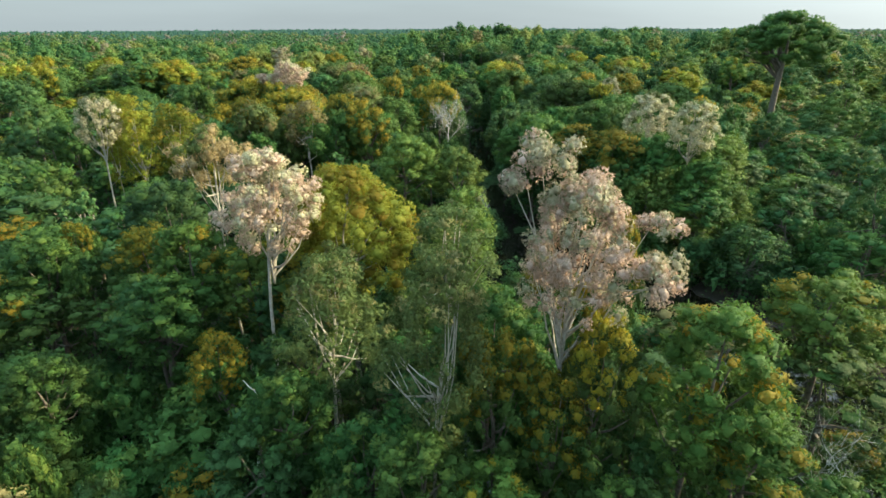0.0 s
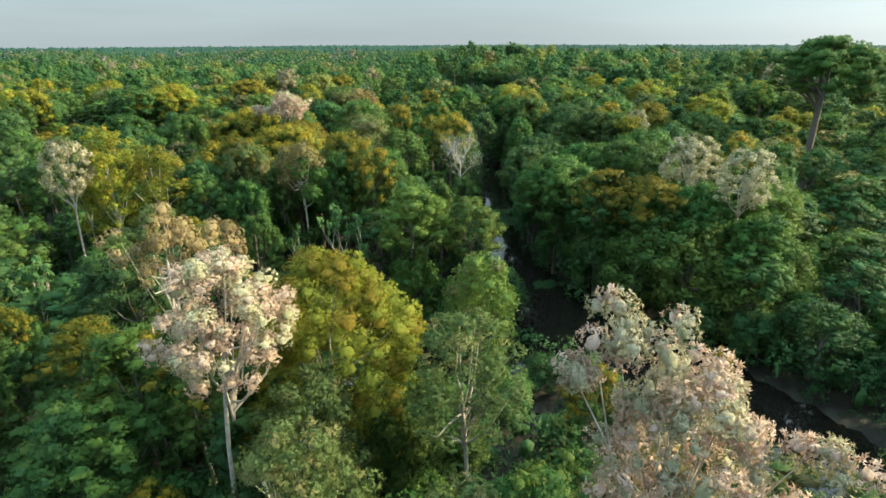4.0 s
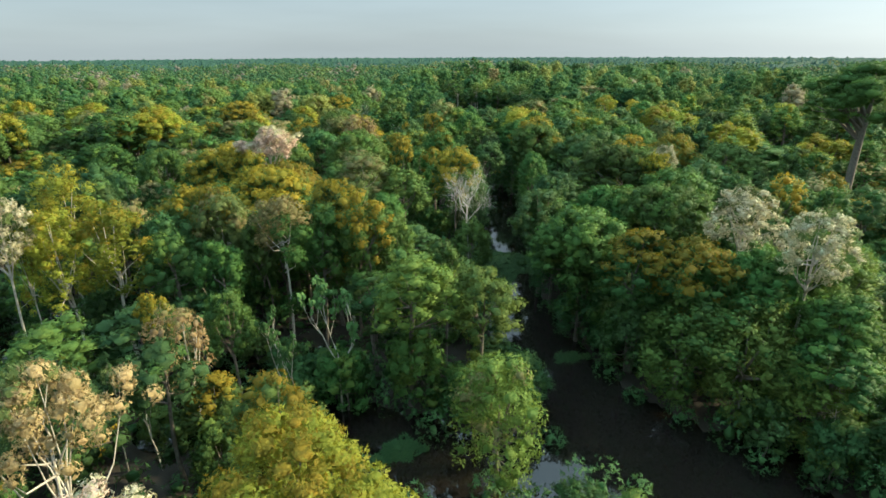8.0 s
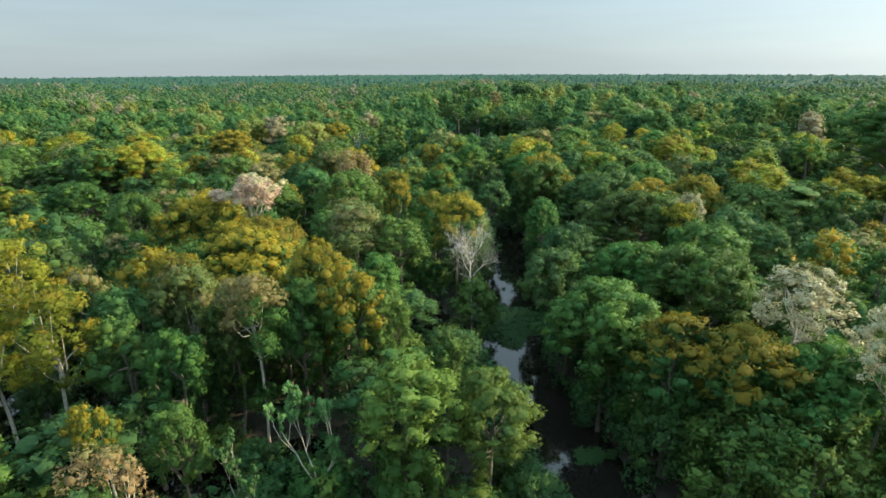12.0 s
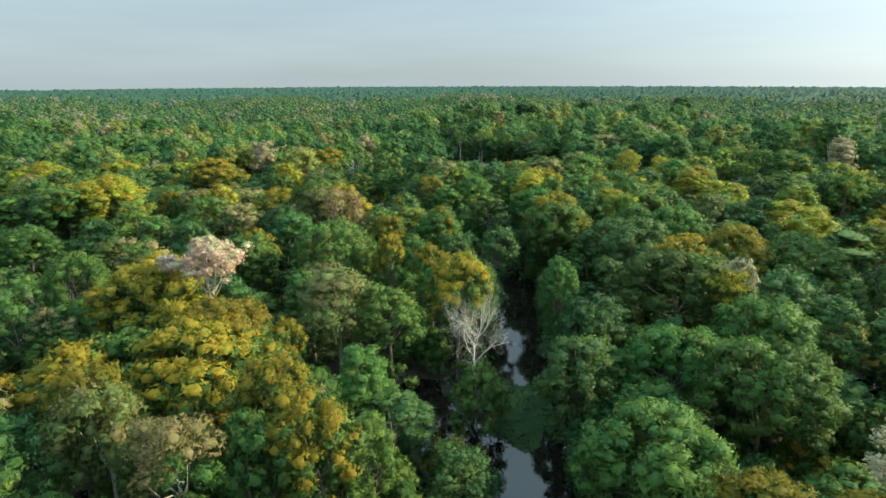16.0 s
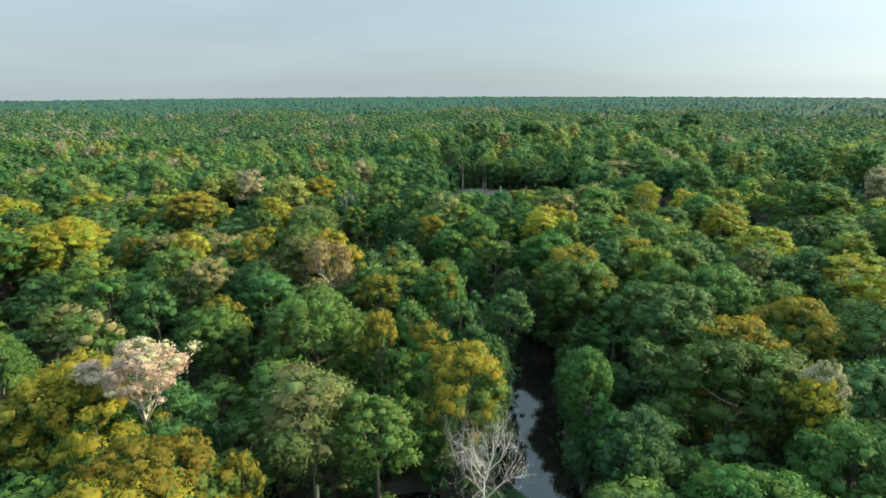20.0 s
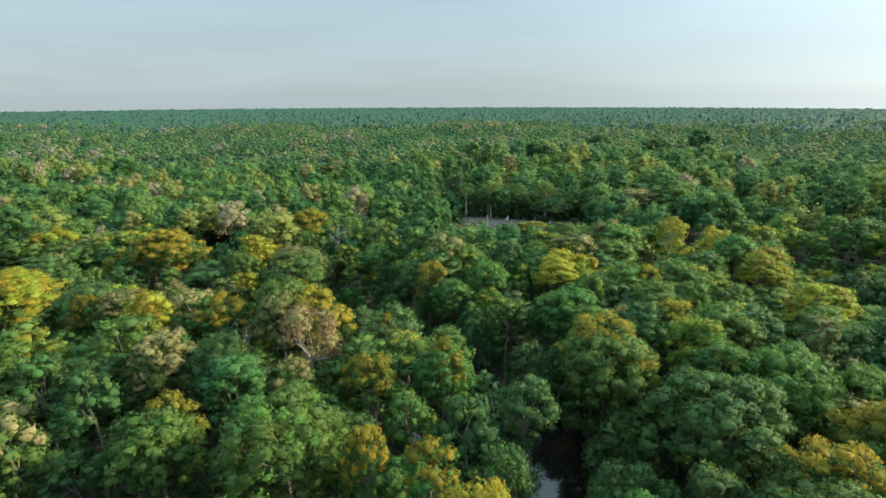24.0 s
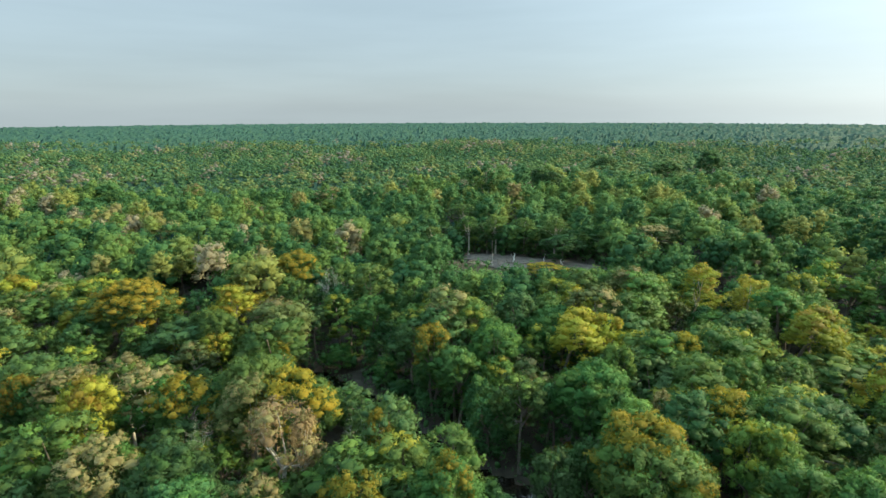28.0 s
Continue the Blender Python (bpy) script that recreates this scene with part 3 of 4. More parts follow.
kind("green", variants(4, seed=10, name="broadleaf_tree", label="broad green rainforest tree with a dense domed crown", category="tree", mats=(GREEN, LIME), share=0.22))
kind("deep", variants(3, seed=20, name="dark_broadleaf_tree", label="dark green rainforest tree with a heavy dense crown", category="tree", mats=(DEEP, GREEN), share=0.2))
kind("yellow", variants(4, seed=30, name="yellow_flushed_tree", label="rainforest tree with golden top leaves over green ones", category="tree", mats=(GREEN, GOLDEN_TOP), share=0.9))
kind("blush", variants(2, seed=65, name="blush_tree", label="open tree with clustered pinkish-tan foliage on pale limbs", category="tree", radius=4.5, top=24, low=19.0, count=46, clump=0.58, leaves=80, leaf=0.17,
     mats=(BLUSH, OLIVE), share=0.35, girth=0.15, tops=False, bark=PALE, core=0.55, split=True, skirt=0, squash=0.8, limb_count=12, fill=0.6, arms=((3.6, 0, 22.6, 0.6, 6), (-3.8, 0.5, 21.0, 0.7, 6), (0.5, -3.4, 20.2, 0.7, 6))))
NEAR = dict(count=120, clump=0.66, leaves=66, leaf=0.21, core=0.6, fill=0.35)
kind("green_near", variants(3, seed=310, name="leafy_tree", label="leafy green rainforest tree with a dense domed crown", category="tree", mats=(GREEN, LIME), share=0.35, **NEAR))
kind("deep_near", variants(2, seed=320, name="leafy_dark_tree", label="leafy dark green tree with a heavy dense crown", category="tree", mats=(DEEP, GREEN), share=0.3, **NEAR))
kind("yellow_near", variants(3, seed=330, name="leafy_golden_tree", label="leafy tree with golden top leaves over green ones", category="tree", mats=(GREEN, GOLDEN_TOP), share=0.9, **NEAR))
kind("lime_near", variants(2, seed=335, name="leafy_light_tree", label="leafy fresh light green tree with a loose crown", category="tree", mats=(LIME, GOLDEN_TOP), share=0.25, **NEAR))
kind("lime", variants(2, seed=25, name="light_broadleaf_tree", label="fresh light green rainforest tree with a domed crown", category="tree", mats=(LIME, GREEN), share=0.3))
kind("olive_near", variants(2, seed=360, name="tufted_olive_tree", label="tufted olive-leaved tree on pale crooked limbs", category="tree", mats=(OLIVE, TAN), share=0.25, bark=PALE, girth=0.19, split=True, count=105, clump=0.56, leaves=62, leaf=0.19, core=0.3, fill=0.5, limb_count=14))
kind("filler_yellow_near", variants(2, seed=370, name="leafy_golden_sapling", label="young tree with golden leaves at the top", category="tree", top=20, low=10, mats=(GREEN, GOLDEN_TOP), share=0.6, count=64, clump=0.82, leaves=56, leaf=0.24, limb_count=6, split=True, core=0.58))
kind("filler_tan_near", variants(1, seed=375, name="leafy_tan_sapling", label="young tree with tan new leaves", category="tree", top=20, low=10, mats=(GREEN, TAN), share=0.5, count=64, clump=0.82, leaves=56, leaf=0.24, limb_count=6, split=True, core=0.58))
kind("filler_near", variants(3, seed=340, name="leafy_sapling", label="young green tree filling the shade below taller crowns", category="tree", top=20, low=10, mats=(GREEN, LIME), share=0.3, count=60, clump=0.85, leaves=50, leaf=0.26, limb_count=5, split=True, core=0.58))
kind("filler_deep_near", variants(2, seed=350, name="leafy_dark_sapling", label="young dark green tree in deep shade", category="tree", top=20, low=10, mats=(DEEP, GREEN), share=0.3, count=60, clump=0.85, leaves=50, leaf=0.26, limb_count=5, split=True, core=0.58))
kind("olive", variants(2, seed=40, name="olive_tree_crown", label="rainforest tree with a loose dull olive crown", category="tree", mats=(OLIVE, TAN), share=0.3, leaves=64, core=0.5, bark=PALE, clump=1.3, split=True))
kind("tan", variants(2, seed=50, name="tan_topped_tree", label="rainforest tree with tan young leaves over green ones", category="tree", mats=(GREEN, TAN), share=0.75, bark=PALE, split=True))
kind("russet", variants(2, seed=60, name="russet_tree", label="sparse tree with reddish-brown leaves and a pale trunk", category="tree", radius=4, low=11, count=20, clump=1.1, leaves=60,
     mats=(RUSSET, TAN), share=0.45, bark=PALE, core=0.42, split=True, skirt=0))
kind("tall", variants(3, seed=70, name="tall_trunked_tree", label="tall tree with a straight pale trunk and a light yellow-green crown", category="tree", radius=4.5, top=24, low=10.5, count=74, clump=0.72,
     leaves=60, leaf=0.25, fill=0.5, mats=(GOLD, GOLDEN_TOP), share=0.5, bark=PALE, core=0.45, girth=0.24, split=True, skirt=0))
kind("tan_tall", variants(1, seed=77, name="tan_crowned_tree", label="tall tree with a forked pale trunk and a shallow tan crown", category="tree", radius=4.2, top=24.5, low=15.5, count=26, clump=1.05, leaves=150,
     leaf=0.24, mats=(GREEN, TAN), share=0.75, tops=False, bark=PALE, core=0.45, girth=0.2, bend=1.4, split=True, skirt=2, limb_count=11, squash=0.8, arms=((3.2, -0.5, 18.5, 1.0, 6), (-2.6, 0.8, 17.0, 0.9, 3))))
kind("layered", variants(2, seed=80, name="layered_tree", label="wide green tree with flat layered foliage", category="tree", radius=6, top=20, low=10, count=60, clump=1.1, squash=0.7, leaves=60,
     mats=(GREEN, LIME), share=0.35, core=0.8))
kind("weeping", variants(1, seed=90, name="riverside_tree", label="light green riverside tree with drooping foliage down to the water", category="tree", radius=5, top=18, low=2, count=44, clump=1.3, leaves=140, leaf=0.28,
     mats=(LIME, TAN), share=0.25, core=0.42, droopy=1.6, skirt=0))
kind("bankside", variants(3, seed=95, name="bankside_tree", label="green riverside tree with foliage hanging to the water", category="tree", radius=5, top=14, low=1.5, count=100, clump=0.9, leaves=68, leaf=0.28, mats=(DEEP, GREEN),
     share=0.4, core=0.42, droopy=1.2, skirt=0))
kind("overhang", variants(2, seed=97, name="overhanging_tree", label="broad light green tree leaning out over the river", category="tree", radius=6, top=16, low=2.5, count=110, clump=0.95, leaves=70, leaf=0.29, mats=(LIME, GREEN),
     share=0.3, core=0.42, droopy=1.0, skirt=0))
kind("pink", variants(2, seed=100, name="pink_flowering_tree", label="tall tree covered in pale pink blossom over a forked pale trunk", category="flowering tree", radius=4.6, top=28, low=19, count=150, clump=0.54,
     leaves=72, leaf=0.17, tops=False, mats=(PETAL, CREAM), share=0.45, bark=PALE, core=0.5, girth=0.22, limb_count=20, split=True, skirt=0, fill=0.4, names=("blossom", "pale_blossom"), squash=0.85))
kind("pink_broad", variants(1, seed=108, name="pink_flowering_tree", label="tree with a shallow broken crown of pale pink blossom", category="flowering tree", radius=4.6, top=28, low=22.5, count=125, clump=0.54,
     leaves=66, leaf=0.17, tops=False, mats=(PETAL, CREAM), share=0.45, bark=PALE, core=0.5, girth=0.22, limb_count=18, split=True, skirt=0, fill=0.5, names=("blossom", "pale_blossom"), squash=0.85, arms=((-4.6, 0.0, 24.6, 0.8, 14), (3.4, 1.0, 25.0, 0.9, 12))))
kind("tall_green", variants(2, seed=72, name="tall_green_tree", label="tall green tree with a straight pale trunk", category="tree", radius=4.5, top=24, low=12.0, count=60, clump=0.8,
     leaves=50, leaf=0.27, fill=0.5, mats=(GREEN, LIME), share=0.4, bark=PALE, core=0.45, girth=0.3, split=True, skirt=0))
kind("pink_spread", [lambda: tree("pink_flowering_tree", "broad tree covered in pale pink blossom with outlying boughs", "flowering tree", 105, radius=4.4, top=29, low=20, count=150, clump=0.54, leaves=72,
     leaf=0.17, lobed=False, tops=False, mats=(PETAL, CREAM), share=0.45, bark=PALE, core=0.5, girth=0.21, limb_count=30, split=True, skirt=0, fill=0.4, squash=0.85, names=("blossom", "pale_blossom"),
     arms=((-2.6, 0.6, 29.6, 0.9, 18), (-4.2, 0.2, 28.0, 0.4, 6), (4.4, -1.8, 26.6, 0.5, 8), (4.2, -3.2, 24.4, 1.0, 24)))])
kind("cream", variants(1, seed=110, name="cream_flowering_tree", label="tree in cream-white blossom above the green canopy", category="flowering tree", radius=4.6, top=26, low=17.5, count=120, clump=0.5,
     leaves=48, leaf=0.21, lobed=False, tops=False, mats=(CREAM, OLIVE), share=0.25, bark=PALE, core=0.5, girth=0.22, limb_count=16, split=True, skirt=0, fill=0.4, names=("blossom", "leaves"), squash=0.85))
kind("bare", [lambda s=s: bare_tree(s, "leafless tree with pale weathered branching limbs") for s in (1, 2, 3)])
kind("bare_fan", [lambda: bare_tree(7, "leafless pale tree with a fan of fine twigs", fork=12.0, girth=0.125, depth=5, boughs=7, lean=1.15)])
kind("snag", [lambda s=s: snag(s) for s in (1, 2)])
kind("cecropia", [lambda s=s: cecropia(s) for s in (1, 2)])
kind("palm", [lambda s=s: palm(s) for s in (1, 2)])
kind("umbrella", variants(1, seed=120, name="emergent_tree", label="giant emergent tree with a broad umbrella crown above the canopy", category="tree", radius=13, top=40, low=25.5, count=180, clump=1.6,
     leaves=80, leaf=0.42, split=True, skirt=0, mats=(GREEN, LIME), share=0.2, girth=1.0, limb_count=18, core=0.75, squash=0.6))
kind("dome", variants(1, seed=130, name="golden_domed_tree", label="very broad tree with a golden-green domed crown", category="tree", radius=8.5, top=25, low=12, count=230, clump=0.85,
     leaves=120, leaf=0.2, mats=(GOLD, GOLDEN_TOP), share=0.45, bark=PALE, split=True, core=0.6, fill=0.3))
kind("green_big", variants(2, seed=140, name="spreading_tree", label="very broad green rainforest tree with a heaped crown", category="tree", mats=(GREEN, LIME), share=0.3, **BIG))
kind("deep_big", variants(2, seed=150, name="spreading_dark_tree", label="very broad dark green rainforest tree with a heaped crown", category="tree", mats=(DEEP, GREEN), share=0.3, **BIG))
kind("yellow_big", variants(2, seed=160, name="spreading_golden_tree", label="very broad rainforest tree with golden top leaves over green", category="tree", mats=(GREEN, GOLDEN_TOP), share=0.9, **BIG))
LOW = dict(radius=3.2, top=8, low=1.4, count=58, clump=0.72, leaves=52, leaf=0.26, limb_count=4, split=True, core=0.58, skirt=0, girth=0.14)
kind("low", variants(4, seed=400, name="low_bushy_tree", label="low bushy green tree below taller crowns", category="tree", mats=(GREEN, LIME), share=0.35, **LOW))
kind("low_deep", variants(3, seed=410, name="low_dark_tree", label="low dark green bushy tree in the shade", category="tree", mats=(DEEP, GREEN), share=0.3, **LOW))
kind("low_yellow", variants(2, seed=420, name="low_golden_tree", label="low bushy tree with golden top leaves", category="tree", mats=(GREEN, GOLDEN_TOP), share=0.6, **LOW))
LOWER = {"green": "low", "deep": "low_deep", "yellow": "low_yellow", "lime": "low", "filler": "low", "filler_deep": "low_deep", "filler_yellow": "low_yellow", "filler_tan": "low_yellow"}
FILL = dict(count=30, clump=1.15, leaves=38, leaf=0.40, limb_count=4, core=0.64)
kind("filler", variants(5, seed=200, name="understory_tree", label="green understory tree closing the rainforest canopy", category="tree", top=20, low=11, mats=(GREEN, LIME), share=0.25, **FILL))
kind("filler_deep", variants(4, seed=210, name="shaded_understory_tree", label="dark green understory tree in the shade of others", category="tree", top=20, low=11, mats=(DEEP, GREEN), share=0.3, **FILL))
kind("filler_yellow", variants(3, seed=220, name="golden_understory_tree", label="small canopy tree with golden top leaves", category="tree", top=20, low=11, mats=(GREEN, GOLDEN_TOP), share=0.9, **FILL))
kind("filler_tan", variants(2, seed=230, name="tan_understory_tree", label="small canopy tree with tan young leaves", category="tree", top=20, low=11, mats=(GREEN, TAN), share=0.6, **FILL))
ROUND = dict(count=46, clump=0.92, leaves=34, leaf=0.36, limb_count=4, core=0.64, squash=0.8)
kind("canopy_gold", variants(3, seed=270, name="golden_canopy_tree", label="golden-green tree of the closed rainforest canopy", category="tree", top=20, low=11, mats=(GOLD, GOLDEN_TOP), share=0.4, **ROUND))
kind("canopy_tan", variants(2, seed=280, name="tan_canopy_tree", label="canopy tree with tan young leaves over green", category="tree", top=20, low=11, mats=(OLIVE, TAN), share=0.5, **ROUND))
kind("canopy", variants(4, seed=240, name="canopy_tree", label="rounded green tree of the closed rainforest canopy", category="tree", top=20, low=11, mats=(GREEN, LIME), share=0.3, **ROUND))
kind("canopy_lime", variants(3, seed=250, name="light_canopy_tree", label="fresh light green tree of the closed rainforest canopy", category="tree", top=20, low=11, mats=(LIME, GOLD), share=0.3, **ROUND))
kind("canopy_deep", variants(3, seed=260, name="dark_canopy_tree", label="dull dark green tree of the closed rainforest canopy", category="tree", top=20, low=11, mats=(DEEP, GREEN), share=0.25, **ROUND))

BIGGER = {"green": "green_big", "lime": "green_big", "deep": "deep_big", "yellow": "yellow_big"}
PLANTED = []
spin = random.Random(5)


def plant(what, x, y, top, radius, turn=None):
    """Stands a tree of a kind on the ground with its top and crown radius in metres."""
    what = LOWER.get(what, what) if top < 12.6 and y < 262 else what
    k = KINDS[what + "_near" if y < 66 and what + "_near" in KINDS else BIGGER[what] if radius > 5.6 and what in BIGGER else what]
    base = max(-0.6, float(height(x, y)))
    n = k["used"]
    k["used"] += 1
    size = k["sizes"][n % len(k["stock"])]
    s, z = radius / size[0], (top - base) / size[1]
    tilt = 7 if what in ("cecropia", "palm", "bare") else 2
    m = pose(x, y, base, spin.uniform(-tilt, tilt), spin.uniform(-tilt, tilt), spin.random() * 360 if turn is None else turn) @ Matrix.Diagonal((s, s, z, 1))
    stock = k["stock"]
    if n < len(stock):
        ob = stock[n]
        ob.matrix_basis = m
    else:
        ob = copy_thing(stock[n % len(stock)], pose(0, 0, 0))
        ob.matrix_basis = m
    tagged(ob, group=ob.name.split(".")[0].replace("_", " ") + "s")
    PLANTED.append((x, y, radius, top))
    return ob


# flowering, dead and emergent trees
plant("pink", -15.6, 44.6, 27.9, 3.8, 40)
plant("pink_spread", 5.6, 32.3, 31.4, 4.6, 0)
plant("cream", 35.0, 98.5, 26.0, 4.3)
plant("cream", 39.0, 89.0, 26.0, 3.9)
plant("cream", -56.7, 91.5, 26.8, 3.3)
plant("pink_broad", -36.5, 133.0, 29.0, 5.3, 0)
plant("yellow", -37.5, 128.6, 24.8, 4.6)
plant("cream", 39.5, 138.0, 25.2, 2.6)
plant("yellow", 38.2, 135.0, 23.9, 3.4)
plant("bare_fan", 1.4, 131.0, 23.2, 4.5)
plant("olive", -1.8, 30.5, 25.8, 3.4)
plant("umbrella", 93.5, 159.0, 39.8, 12.0)
plant("blush", -21.8, 53.2, 28.4, 3.9)
plant("lime", -25.2, 50.8, 20.0, 4.0)
plant("yellow", -30.5, 53.0, 18.5, 3.8)
plant("lime", -18.6, 49.5, 19.0, 3.2)
plant("lime", 13.9, 29.6, 22.6, 3.9)
# trees told apart along the way
plant("dome", -10.3, 53.0, 24.6, 7.0)
plant("olive", -0.3, 48.5, 22.3, 4.4)
plant("yellow", 9.8, 51.0, 16.5, 2.8)
plant("olive", -9.8, 37.7, 21.6, 4.1)
plant("olive", -10.8, 45.2, 20.0, 3.8)
plant("green", 2.2, 34.6, 21.0, 3.7)
plant("yellow", 2.6, 31.0, 20.5, 2.8)
plant("yellow", 8.6, 30.6, 21.5, 2.8)
plant("yellow", 5.4, 29.0, 17.5, 2.4)
plant("green", -2.6, 27.0, 16.0, 3.0)
plant("green", -6.2, 29.4, 15.0, 3.0)
plant("green", -11.4, 33.6, 15.5, 2.8)
plant("lime", 1.2, 26.2, 14.5, 2.6)
plant("green", 9.4, 25.4, 14.0, 3.0)
plant("green", -29.1, 50.2, 15.0, 4.6)
plant("green", -46.3, 60.1, 16.0, 5.2)
plant("yellow", -20.5, 42.2, 13.0, 2.4)
plant("green", -21.4, 38.7, 10.0, 4.6)
plant("green", -37.0, 43.0, 11.0, 4.2)
plant("yellow", 12.6, 40.6, 24.0, 1.6)
plant("green", -20.6, 101.5, 22.8, 3.6)
plant("green", -29.0, 101.5, 21.5, 3.2)
plant("yellow", 10.7, 38.8, 20.0, 2.8)
plant("green", -25.9, 45.4, 17.0, 4.1)
plant("deep", -26.2, 45.2, 17.0, 3.4)
plant("yellow", -18.7, 38.9, 15.0, 2.2)
plant("green", -42.3, 54.1, 17.0, 3.7)
plant("lime", 16.5, 27.8, 17.0, 3.4)
plant("lime", 29.8, 41.3, 19.0, 4.5)
plant("deep", 11.2, 29.7, 14.0, 2.6)
plant("green", -31.8, 37.8, 14.0, 2.9)
plant("green", -15.2, 38.6, 12.0, 4.0)
plant("deep", -5.0, 34.6, 12.0, 2.9)
plant("green", 6.9, 35.1, 12.0, 2.5)
plant("green", -28.2, 30.7, 12.0, 1.6)
plant("deep", -22.7, 29.1, 11.0, 2.1)
plant("green", -7.6, 32.2, 11.0, 3.1)
plant("green", 4.4, 31.0, 10.0, 3.1)
plant("bare", 25.2, 32.2, 14.0, 3.0)
plant("yellow", -41.5, 59.8, 17.0, 2.5)
plant("yellow", -33.2, 57.7, 17.0, 2.9)
plant("deep", -41.0, 57.1, 15.0, 2.7)
plant("cecropia", -49.2, 72.4, 16.0, 3.4)
plant("green", -38.2, 52.2, 15.0, 1.4)
plant("tall", -64.1, 112.8, 25.0, 4.9)
plant("tall", -46.4, 97.6, 24.5, 4.6)
plant("tall", -51.5, 94.3, 24.0, 3.3)
plant("tall", -56.0, 94.0, 22.0, 2.1)
plant("russet", -28.1, 77.8, 20.0, 2.7)
plant("cecropia", -20.6, 84.2, 17.0, 2.5)
plant("cecropia", -15.6, 87.0, 18.0, 2.9)
plant("cecropia", -36.3, 76.4, 15.0, 2.1)
plant("cecropia", -32.7, 76.5, 14.0, 1.8)
plant("green", -26.3, 84.1, 18.5, 2.8)
plant("yellow", -36.4, 86.5, 17.0, 2.2)
plant("yellow", -25.6, 75.8, 13.0, 3.0)
plant("deep", -42.6, 103.1, 21.0, 4.0)
plant("tan_tall", -24.8, 99.4, 24.8, 4.2)
plant("yellow", -13.6, 102.8, 24.5, 3.9)
plant("green", -10.0, 104.7, 21.0, 3.2)
plant("green", -31.7, 95.3, 20.0, 3.1)
plant("yellow", -44.8, 136.6, 25.5, 6.7)
plant("yellow", -29.9, 121.3, 25.0, 6.8)
plant("yellow", -19.3, 108.7, 25.0, 4.0)
plant("yellow", -36.3, 107.9, 24.5, 4.4)
plant("lime", -7.1, 88.3, 21.0, 5.0)
plant("lime", 1.4, 88.4, 18.6, 4.4)
plant("weeping", 1.8, 74.0, 16.5, 4.2)
plant("green", -2.9, 95.3, 20.0, 3.0)
plant("green", 17.0, 104.5, 21.5, 6.1)
plant("yellow", 22.3, 96.3, 21.0, 5.4)
plant("lime", 39.9, 82.7, 18.0, 3.8)
plant("lime", 48.0, 95.4, 19.0, 5.3)
plant("green", 37.1, 79.4, 15.0, 4.6)
plant("bare", 39.0, 80.0, 13.0, 3.6)
plant("green", 32.9, 116.9, 22.0, 7.0)
plant("deep", 14.0, 121.9, 20.0, 4.7)
plant("lime", 37.9, 95.6, 18.0, 6.5)
plant("green", -15.0, 87.4, 9.0, 3.4)
plant("green", -6.5, 88.9, 12.0, 3.8)
plant("green", -63.3, 145.1, 23.0, 6.4)
plant("dome", -93.9, 203.8, 25.5, 9.6)
plant("dome", -133.0, 230.6, 25.0, 9.6)
plant("bare", -68.0, 148.2, 22.0, 3.1)
plant("deep", -133.4, 197.9, 22.0, 7.9)
plant("green", -93.4, 172.0, 20.0, 6.7)
plant("green", -27.6, 107.4, 18.0, 3.6)
plant("yellow", -46.5, 132.7, 25.0, 6.8)
plant("deep", -36.2, 135.5, 22.0, 5.1)
plant("yellow", -30.1, 115.8, 25.0, 7.6)
plant("olive", -35.5, 106.2, 24.0, 4.2)
plant("green", -16.5, 109.9, 22.5, 4.4)
plant("tan", -17.9, 109.2, 23.5, 3.0)
plant("yellow", -15.8, 105.1, 20.0, 3.6)
plant("green", -13.1, 119.8, 20.0, 4.1)
plant("deep", -9.5, 116.4, 15.0, 4.9)
plant("olive", -19.5, 137.7, 24.0, 6.6)
plant("green", -11.2, 136.0, 21.0, 5.1)
plant("yellow", -24.2, 126.8, 20.0, 2.3)
plant("green", -24.5, 158.9, 25.0, 8.1)
plant("yellow", -13.1, 154.3, 24.0, 2.9)
plant("yellow", -1.1, 144.2, 23.5, 5.8)
plant("green", 1.6, 129.3, 12.0, 3.7)
plant("russet", -28.1, 186.3, 25.5, 5.4)
plant("deep", -35.1, 173.2, 23.0, 5.2)
plant("green", -36.8, 202.4, 25.0, 5.8)
plant("green", -41.6, 160.7, 22.0, 5.2)
plant("tan", -49.2, 177.7, 23.0, 6.0)
plant("yellow", -4.2, 178.3, 23.0, 3.9)
plant("deep", -80.2, 205.9, 22.0, 7.5)
plant("tan", -69.5, 202.7, 22.0, 5.9)
plant("tan", -54.6, 201.2, 22.0, 6.2)
plant("tan", -58.6, 131.3, 19.0, 3.6)
plant("green", -57.3, 129.4, 17.0, 4.1)
plant("yellow", -97.6, 203.6, 24.5, 12.3)
plant("olive", -124.8, 216.4, 24.0, 5.6)
plant("green", 15.7, 145.1, 22.0, 3.9)
plant("deep", 18.3, 134.7, 20.0, 5.0)
plant("green", 33.8, 143.3, 24.0, 9.4)
plant("yellow", 37.7, 149.7, 25.0, 5.4)
plant("green", 40.4, 130.1, 22.0, 6.5)
plant("deep", 17.0, 131.5, 20.0, 3.7)
plant("green", 15.8, 125.7, 18.0, 5.5)
plant("green", 26.6, 124.8, 20.0, 6.4)
plant("deep", 36.5, 120.7, 18.0, 6.1)
plant("green", 21.1, 115.2, 17.0, 5.6)
plant("green", 18.7, 106.4, 19.0, 6.4)
plant("green", 43.1, 121.9, 16.0, 4.8)
plant("deep", 54.6, 137.3, 19.0, 4.3)
plant("green", 65.1, 161.7, 21.0, 8.9)
